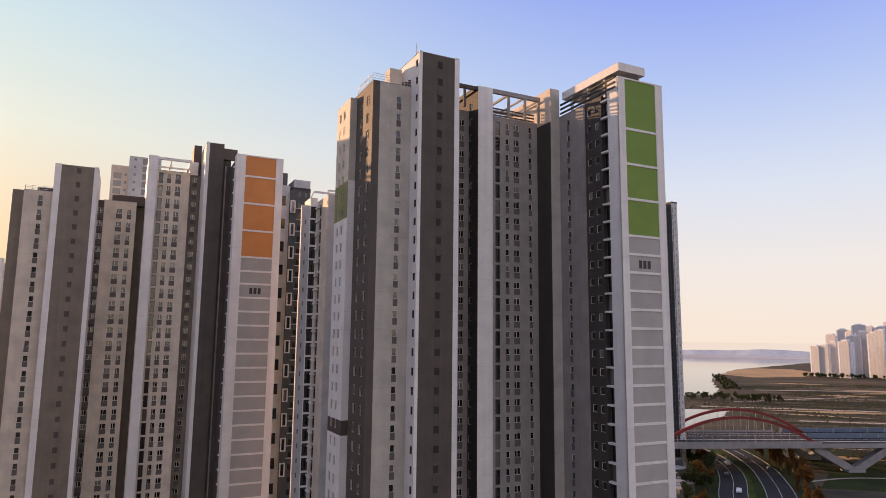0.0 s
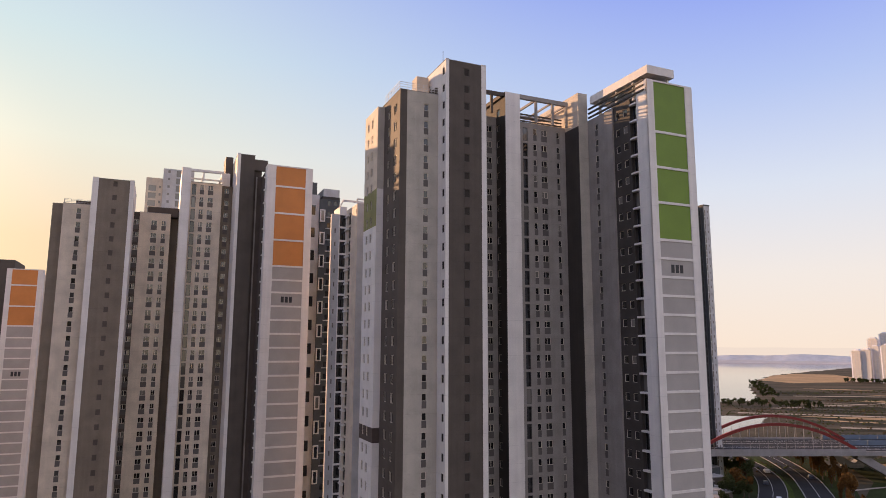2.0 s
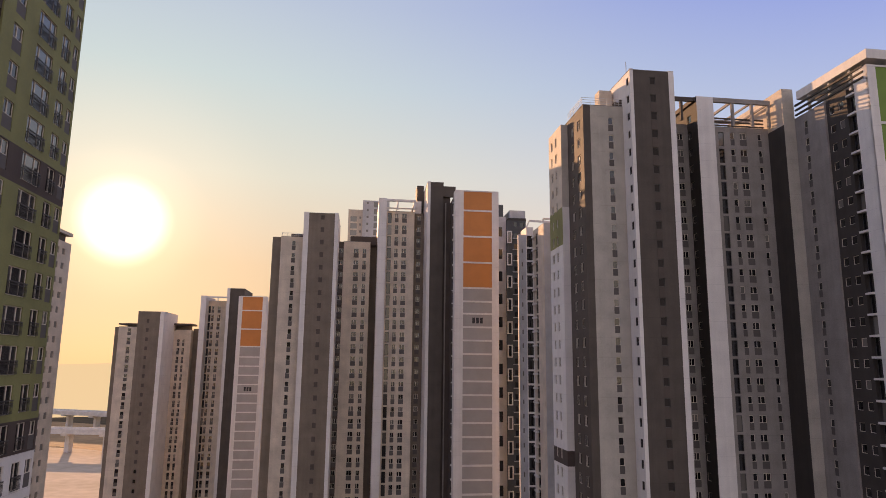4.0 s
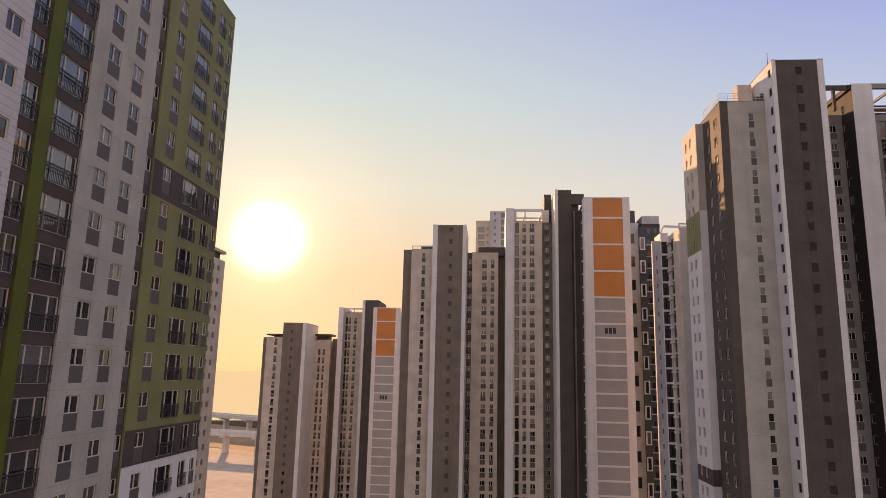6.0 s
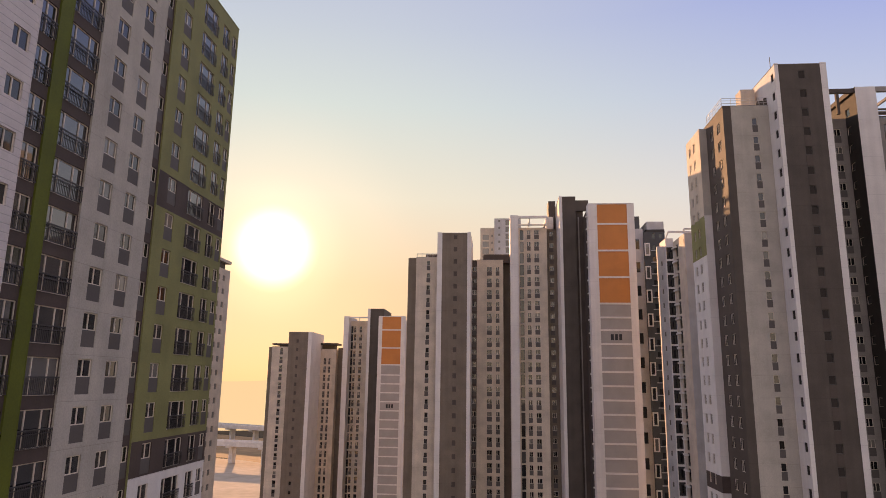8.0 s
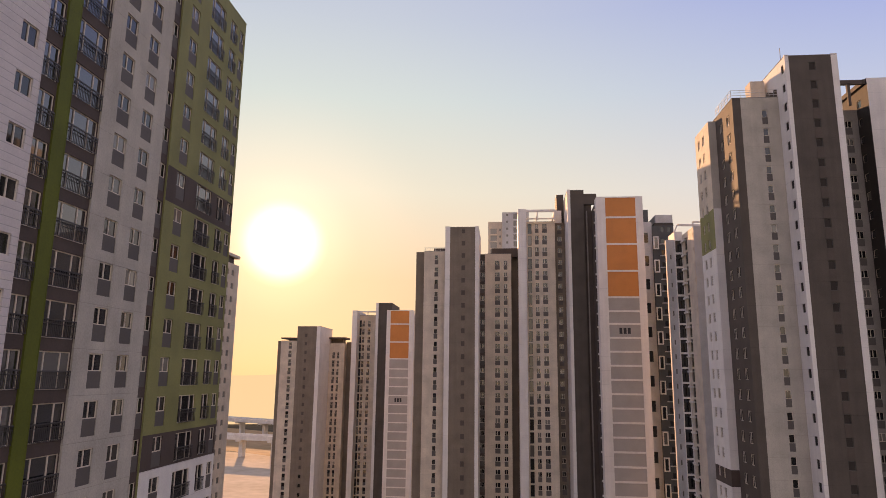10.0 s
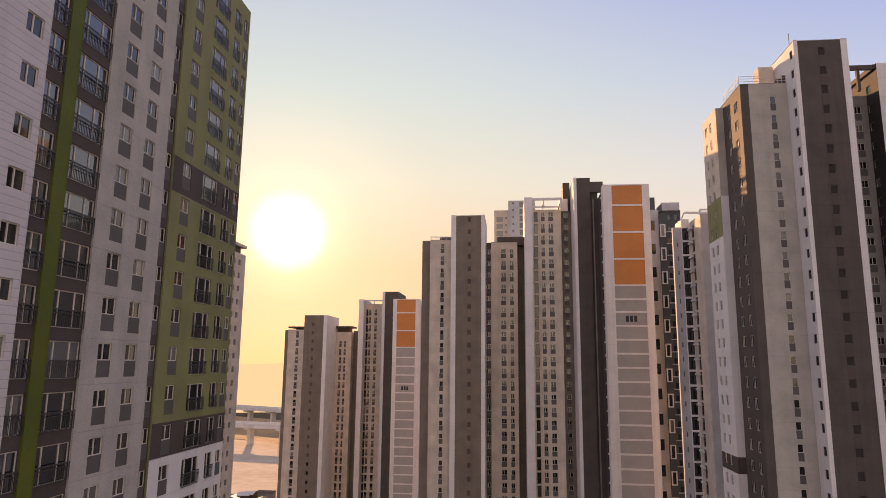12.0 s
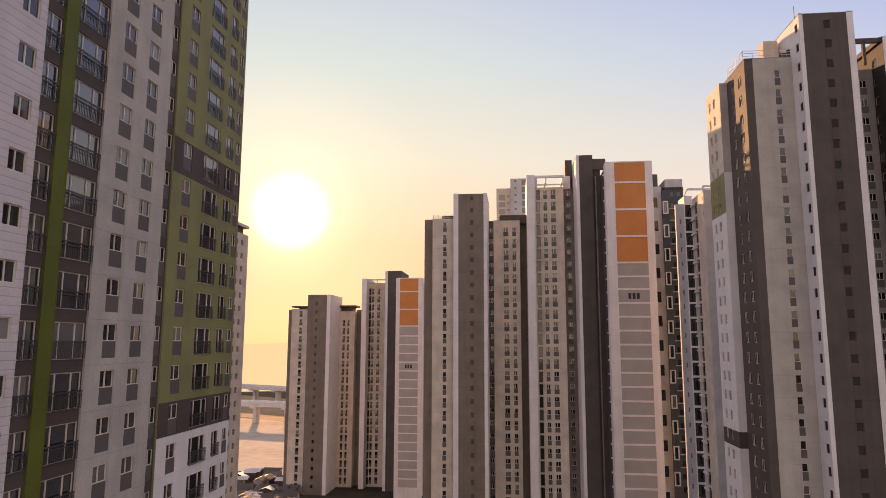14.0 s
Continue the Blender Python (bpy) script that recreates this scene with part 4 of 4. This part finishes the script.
def arch_bridge():
    A, B = Vector((84.0, 258.5)), Vector((146.5, 264.0))       # feet of the near arch
    ax = (B - A).normalized()
    ay = Vector((-ax.y, ax.x))
    e = thing("arch_bridge", "road bridge with two red steel arches", "bridge", *((A + B) / 2), 0, math.degrees(math.atan2(ax.y, ax.x)))
    half, dz, wide, rise = (B - A).length / 2, 11.0, 30.0, 9.9
    for y, back in ((0.0, 0), (wide, 1)):
        a = Acc()
        n = 36
        pts = [Vector((-half + 14.5 * back + 2 * half * i / n, y, dz + rise * (1 - (2 * i / n - 1) ** 2))) for i in range(n + 1)]
        for i, p in enumerate(pts):
            d = (pts[min(i + 1, n)] - pts[max(i - 1, 0)]).normalized()
            up = Vector((-d.z, 0, d.x)) * 0.55
            a.v += [tuple(p + up * u + Vector((0, 0.45 * w, 0))) for w, u in ((-1, -1), (1, -1), (1, 1), (-1, 1))]
        red = a.slot(M_RED)
        quads = [(4 * i + j, 4 * i + (j + 1) % 4, 4 * i + 4 + (j + 1) % 4, 4 * i + 4 + j) for i in range(n) for j in range(4)]
        a.f += quads + [(3, 2, 1, 0), (4 * n, 4 * n + 1, 4 * n + 2, 4 * n + 3)]
        a.m += [red] * (len(quads) + 2)
        a.part("arch", e, "red steel arch")
        for i in range(2, n - 1, 2):
            h = Acc()
            h.beam((pts[i].x, y, dz), pts[i], 0.11, 0.11, M_CONC)
            h.part("hanger", e)
    a = Acc()
    a.box(-half - 60, 140, -1.5, wide + 1.5, dz - 1.6, dz, M_CONC)
    a.part("deck", e, "pale concrete bridge deck")
    for y in (-1.4, wide + 1.2):
        a = Acc()
        a.box(-half - 60, half + 2, y, y + 0.25, dz, dz + 0.9, M_CONC)
        a.part("parapet", e)
    for y in (14, wide + 0.6):
        for x0 in range(int(half) + 6, 138, 8):
            a = Acc()
            a.box(x0, x0 + 7.8, y, y + 0.3, dz, dz + 1.9, M_BLUEBAR)
            a.part("noise_barrier", e, "translucent blue noise barrier panel")
    a = Acc()
    a.box(-half - 60, 140, -1.0, wide + 1.0, dz, dz + 0.006, M_ASPHALT)
    a.part("roadway", e, "dark asphalt roadway")
    a = Acc()
    a.box(-half - 60, 138, 4, 4.5, dz, dz + 0.02, M_LINE)
    a.box(-half - 60, 138, 10, 10.5, dz, dz + 0.02, M_LINE)
    a.box(-half - 60, 138, 20, 20.5, dz, dz + 0.02, M_LINE)
    a.box(-half - 60, 138, 26, 26.5, dz, dz + 0.02, M_LINE)
    a.part("lane_line", e)
    for y in (1.5, wide - 1.5):
        for sx in (-1, 1):
            base = sx * (half + 16)
            for dx in (-16, 16):
                a = Acc()
                a.beam((base + dx, y, dz - 1.6), (base, y, 0.2), 3.0, 2.8, M_CONC)
                a.part("strut", e, "slanting concrete leg")
            a = Acc()
            a.box(base - 3.5, base + 3.5, y - 2.5, y + 2.5, -0.4, 1.2, M_CONC)
            a.part("footing", e)


arch_bridge()


# ======================================================= viaducts on the sun's side
def viaduct(p, q, z, width, step, label):
    p, q = Vector(p), Vector(q)
    d = (q - p).normalized()
    e = thing("viaduct", label, "bridge", *p, 0, math.degrees(math.atan2(d.y, d.x)), "viaducts across the plain")
    length = (q - p).length
    a = Acc()
    a.box(0, length, -width / 2, width / 2, z - 1.8, z, M_HAZECONC)
    a.box(0, length, -width / 2, -width / 2 + 0.3, z, z + 1.0, M_HAZECONC)
    a.box(0, length, width / 2 - 0.3, width / 2, z, z + 1.0, M_HAZECONC)
    a.part("deck", e)
    x = step / 2
    while x < length:
        a = Acc()
        a.box(x - 1.2, x + 1.2, -2, 2, 0, z - 3.0, M_HAZECONC)
        a.box(x - 2.0, x + 2.0, -width / 2 + 1, width / 2 - 1, z - 3.0, z - 1.8, M_HAZECONC)
        a.part("pier", e)
        x += step
    return e


viaduct((-520, 235), (-200, 320), 12, 12, 22, "pale concrete road viaduct on piers")
viaduct((-640, 380), (-230, 378), 13, 14, 26, "farther concrete road viaduct on piers")


# ======================================================= far high-rises beyond the plain
def far_estate():
    rnd = random.Random(11)
    rows = []
    for i in range(11):
        rows.append((29.5 + i * 0.62 + rnd.uniform(-0.1, 0.1), 1150 + rnd.uniform(-30, 40), 40 + 4.4 * i + rnd.uniform(-4, 4)))
    for i in range(9):
        rows.append((30.5 + i * 0.62 + rnd.uniform(-0.15, 0.15), 1330 + rnd.uniform(-40, 60), 64 + 3.4 * i + rnd.uniform(-4, 7)))
    for az, d, h in rows:
        a = radians(az)
        e = thing("high_rise", "far pale high-rise apartment tower", "apartment building", d * math.sin(a), d * math.cos(a), 0, 26 + rnd.choice((0, 0, 20)), "far high-rises by the river")
        w, dp = rnd.uniform(9, 15), rnd.uniform(14, 24)
        acc = Acc()
        acc.box(-w / 2, w / 2, -dp / 2, dp / 2, 0, h, M_FARTOWER)
        acc.box(-w / 4, w / 4, -dp / 4, dp / 4, h, h + 3.5, M_FARTOWER)
        acc.box(-w / 2 - 0.4, -w / 2 + w * 0.2, -dp / 2 - 0.5, dp / 2 - 2, 0, h + 1.5, M_BLUEW)
        acc.part("wall", e)
        win = Acc()
        z = 4.0
        while z < h - 2:
            for k in (-0.12, 0.14, 0.36):
                win.box(w * k - 0.7, w * k + 0.7, -dp / 2 - 0.05, -dp / 2 + 0.1, z, z + 1.5, M_FARWIN)
            for k in (-0.3, 0.0, 0.3):
                win.box(-w / 2 - 0.45, -w / 2 - 0.38, dp * k - 0.8, dp * k + 0.8, z, z + 1.5, M_FARWIN)
            z += 2.9
        tagged(win.part("glazing", e), kind="stuff")


far_estate()


# ======================================================= trees and low things on the ground
def leaf_mesh(name, seed, mat, rx, rz, count, size):
    rnd = random.Random(seed)
    a = Acc()
    k = a.slot(mat)
    lobes = [(rnd.uniform(-0.5, 0.5), rnd.uniform(-0.5, 0.5), rnd.uniform(-0.6, 0.7), rnd.uniform(0.35, 0.6)) for _ in range(9)]
    for _ in range(count):
        lx, ly, lz, lr = rnd.choice(lobes)
        d = Vector((rnd.gauss(0, 1), rnd.gauss(0, 1), rnd.gauss(0, 1))).normalized() * lr * rnd.uniform(0.55, 1.0)
        c = Vector(((lx + d.x) * rx, (ly + d.y) * rx, (lz + d.z) * rz))
        s = size * rnd.uniform(0.6, 1.3)
        u = Vector((rnd.gauss(0, 1), rnd.gauss(0, 1), rnd.gauss(0, 1))).normalized()
        w = u.orthogonal().normalized()
        n = len(a.v)
        t = u.cross(w)
        a.v += [tuple(c + w * s), tuple(c - w * s * 0.5 + t * s * 0.8), tuple(c - w * s * 0.5 - t * s * 0.8), tuple(c + u * s * 0.6)]
        for q in ((0, 1, 2), (0, 1, 3), (1, 2, 3), (2, 0, 3)):
            a.f.append(tuple(n + j for j in q))
            a.m.append(k)
    return a.mesh(name)


def trunk_mesh(h):
    bm = bmesh.new()
    bmesh.ops.create_cone(bm, cap_ends=True, segments=8, radius1=0.035 * h, radius2=0.012 * h, depth=h * 0.75, matrix=Matrix.Translation((0, 0, h * 0.375)))
    for k in range(5):
        m = Matrix.Translation((0, 0, h * (0.35 + 0.08 * k))) @ Matrix.Rotation(radians(72 * k), 4, "Z") @ Matrix.Rotation(radians(48), 4, "X")
        bmesh.ops.create_cone(bm, cap_ends=True, segments=6, radius1=0.014 * h, radius2=0.004 * h, depth=h * 0.3, matrix=m @ Matrix.Translation((0, 0, h * 0.15)))
    me = bpy.data.meshes.new("trunk")
    bm.to_mesh(me)
    bm.free()
    me.materials.append(M_BARK)
    return me


TREES = {}
for key, mat, rx, rz, label in (("o", M_LEAF_O, 2.6, 3.6, "roadside tree with thinning orange autumn leaves"), ("p", M_LEAF_O, 1.6, 4.6, "slender roadside tree in russet leaf"),
                                ("g", M_LEAF_G, 3.2, 3.4, "dark green broad roadside tree")):
    TREES[key] = [(trunk_mesh(8.0), leaf_mesh("crown", s, mat, rx, rz, 620, 0.42), label) for s in (1, 2)]


def tree(x, y, key, size, v=0):
    tr, cr, label = TREES[key][v]
    e = thing("tree", label, "tree", x, y, 0, random.uniform(0, 360), "trees by the road")
    e.scale = (size, size, size)
    put("trunk", tr, e)
    put("crown", cr, e, "", (0, 0, 6.0))


rt = random.Random(21)
for r, off, keys in ((ROAD_A, -8.5, "oog"), (ROAD_A, -13, "og"), (ROAD_B, 6.6, "pop"), (ROAD_B, 9.5, "po")):
    for i in range(2, len(r) - 4):
        if rt.random() < 0.72:
            d = (r[i + 1] - r[i]).normalized()
            p = r[i] + Vector((d.y, -d.x)) * (-off + rt.uniform(-1.5, 1.5)) * -1
            tree(p.x, p.y, rt.choice(keys), rt.uniform(0.5, 0.95), rt.randint(0, 1))
for i in range(90):
    az, d = radians(rt.uniform(19.5, 27)), rt.uniform(610, 660)
    tree(d * math.sin(az), d * math.cos(az), "g", rt.uniform(0.35, 0.65), rt.randint(0, 1))
for i in range(90):
    k = i / 89
    tree(290 + 98 * k + rt.uniform(-2, 16), 680 + 270 * k, "g", rt.uniform(0.3, 0.62), rt.randint(0, 1))
for i in range(80):
    az, d = radians(rt.uniform(28.6, 35)), rt.uniform(1080, 1130)
    tree(d * math.sin(az), d * math.cos(az), "g", rt.uniform(0.45, 0.85), rt.randint(0, 1))


def shrubs():
    """Low scrub scattered in bands over the plain, past counting."""
    rnd = random.Random(31)
    for mat, label, n in ((M_LEAF_G, "dark green scrub on the river plain", 260), (M_LEAF_D, "brown dry scrub on the river plain", 160)):
        a = Acc()
        k = a.slot(mat)
        for _ in range(n):
            az = radians(rnd.uniform(20.5, 36))
            d = rnd.choice((345, 400, 450, 520, 590, 640, 720, 860)) * (1 + 0.10 * math.sin(9 * az + 2)) + rnd.gauss(0, 16)
            cx, cy = d * math.sin(az), d * math.cos(az)
            if cx < 0.42 * cy and 600 < cy or (cx < 200 and 380 < cy < 500):
                continue
            for _ in range(9):
                s = rnd.uniform(0.3, 1.0) * (0.6 + d / 1000)
                p = Vector((cx + rnd.gauss(0, 9), cy + rnd.gauss(0, 3), 0))
                b = len(a.v)
                r = rnd.uniform(0, 6.28)
                for j in range(4):
                    a.v.append((p.x + s * math.cos(r + 1.57 * j) * rnd.uniform(0.6, 1.2), p.y + s * math.sin(r + 1.57 * j) * rnd.uniform(0.6, 1.2), 0.0))
                a.v.append((p.x + rnd.uniform(-0.3, 0.3) * s, p.y, s * rnd.uniform(0.6, 1.1)))
                for j in range(4):
                    a.f.append((b + j, b + (j + 1) % 4, b + 4))
                    a.m.append(k)
        tagged(a.part("scrub"), label, "shrub", kind="stuff")


shrubs()


def streaks():
    """Long thin patches of dry grass, dark reeds and wet pale mud that lie across the plain."""
    rnd = random.Random(44)
    for n in range(44):
        d = 345 * (2.9 ** rnd.random())
        az = radians(rnd.uniform(22, 36))
        c = Vector((d * math.sin(az), d * math.cos(az)))
        mat, label = rnd.choice(((M_FIELD, "strip of dry orange grass on the plain"), (M_REED, "dark strip of reeds on the plain"), (M_REED, "dark strip of reeds on the plain"), (M_REED, "dark strip of reeds on the plain"), (M_PATH, "pale strip of bare mud on the plain")))
        tilt = radians(rnd.uniform(-32, -8))
        u, v = Vector((math.cos(tilt), math.sin(tilt))), Vector((-math.sin(tilt), math.cos(tilt)))
        w, h = d * rnd.uniform(0.08, 0.28), d * (0.003 if mat is M_PATH else rnd.uniform(0.01, 0.035))
        if (c - u * w / 2).x < 0.44 * (c - u * w / 2).y:
            c += u * w / 2
        k = 14
        top = [c + u * (w * (i / k - 0.5)) + v * h * math.sin(math.pi * (i + 0.2) / (k + 0.4)) * rnd.uniform(0.3, 1.0) for i in range(k + 1)]
        low = [c + u * (w * (i / k - 0.5)) - v * h * math.sin(math.pi * (i + 0.2) / (k + 0.4)) * rnd.uniform(0.3, 1.0) for i in range(k + 1)]
        a = Acc()
        for i in range(k):
            a.quad([(q.x, q.y, 0.055 + 0.0012 * n) for q in (low[i], low[i + 1], top[i + 1], top[i])], mat)
        tagged(a.part("field_strip"), label, "field", kind="structure")


streaks()


def low_town():
    rnd = random.Random(5)
    for i in range(46):
        az, d = radians(rnd.uniform(-50.5, -44.6)), rnd.uniform(205, 258)
        x, y = d * math.sin(az), d * math.cos(az)
        w, d, h = rnd.uniform(2.5, 6), rnd.uniform(2.5, 5), rnd.uniform(1.8, 3.2)
        e = thing("shed", "low market shed with a pitched roof", "shed", x, y, 0, rnd.choice((26, 31, 116)), "low sheds beyond the towers")
        wall_mat, roof_mat = rnd.choice(((M_BROWN, M_STEEL), (M_CONC, M_DARK), (M_BEIGE, M_BROWN)))
        a = Acc()
        a.box(-w / 2, w / 2, -d / 2, d / 2, 0, h, wall_mat)
        a.part("wall", e)
        r = Acc()
        t = 0.8
        r.quad([(-w / 2 - 0.3, -d / 2 - 0.3, h - 0.05), (w / 2 + 0.3, -d / 2 - 0.3, h - 0.05), (w / 2 + 0.3, 0, h + t), (-w / 2 - 0.3, 0, h + t)], roof_mat)
        r.quad([(-w / 2 - 0.3, 0, h + t), (w / 2 + 0.3, 0, h + t), (w / 2 + 0.3, d / 2 + 0.3, h - 0.05), (-w / 2 - 0.3, d / 2 + 0.3, h - 0.05)], roof_mat)
        r.quad([(-w / 2, -d / 2, h), (-w / 2, 0, h + t), (-w / 2, d / 2, h)], wall_mat)
        r.quad([(w / 2, -d / 2, h), (w / 2, d / 2, h), (w / 2, 0, h + t)], wall_mat)
        r.part("roof", e)
    rnd = random.Random(8)
    for i in range(10):
        x, y = 78 + rnd.uniform(-6, 14), 218 + 5 * i + rnd.uniform(-2, 2)
        e = thing("roadside_house", "small dark roadside building", "house", x, y, 0, 26, "small roadside buildings")
        w, d, h = rnd.uniform(4, 7), rnd.uniform(4, 7), rnd.uniform(3, 6)
        a = Acc()
        a.box(-w / 2, w / 2, -d / 2, d / 2, 0, h, (M_NAVY, M_BLUEW, M_DARK)[i % 3])
        a.part("wall", e)
        a = Acc()
        a.box(-w / 2 - 0.2, w / 2 + 0.2, -d / 2 - 0.2, d / 2 + 0.2, h, h + 0.3, M_CONC)
        a.part("roof", e)


low_town()
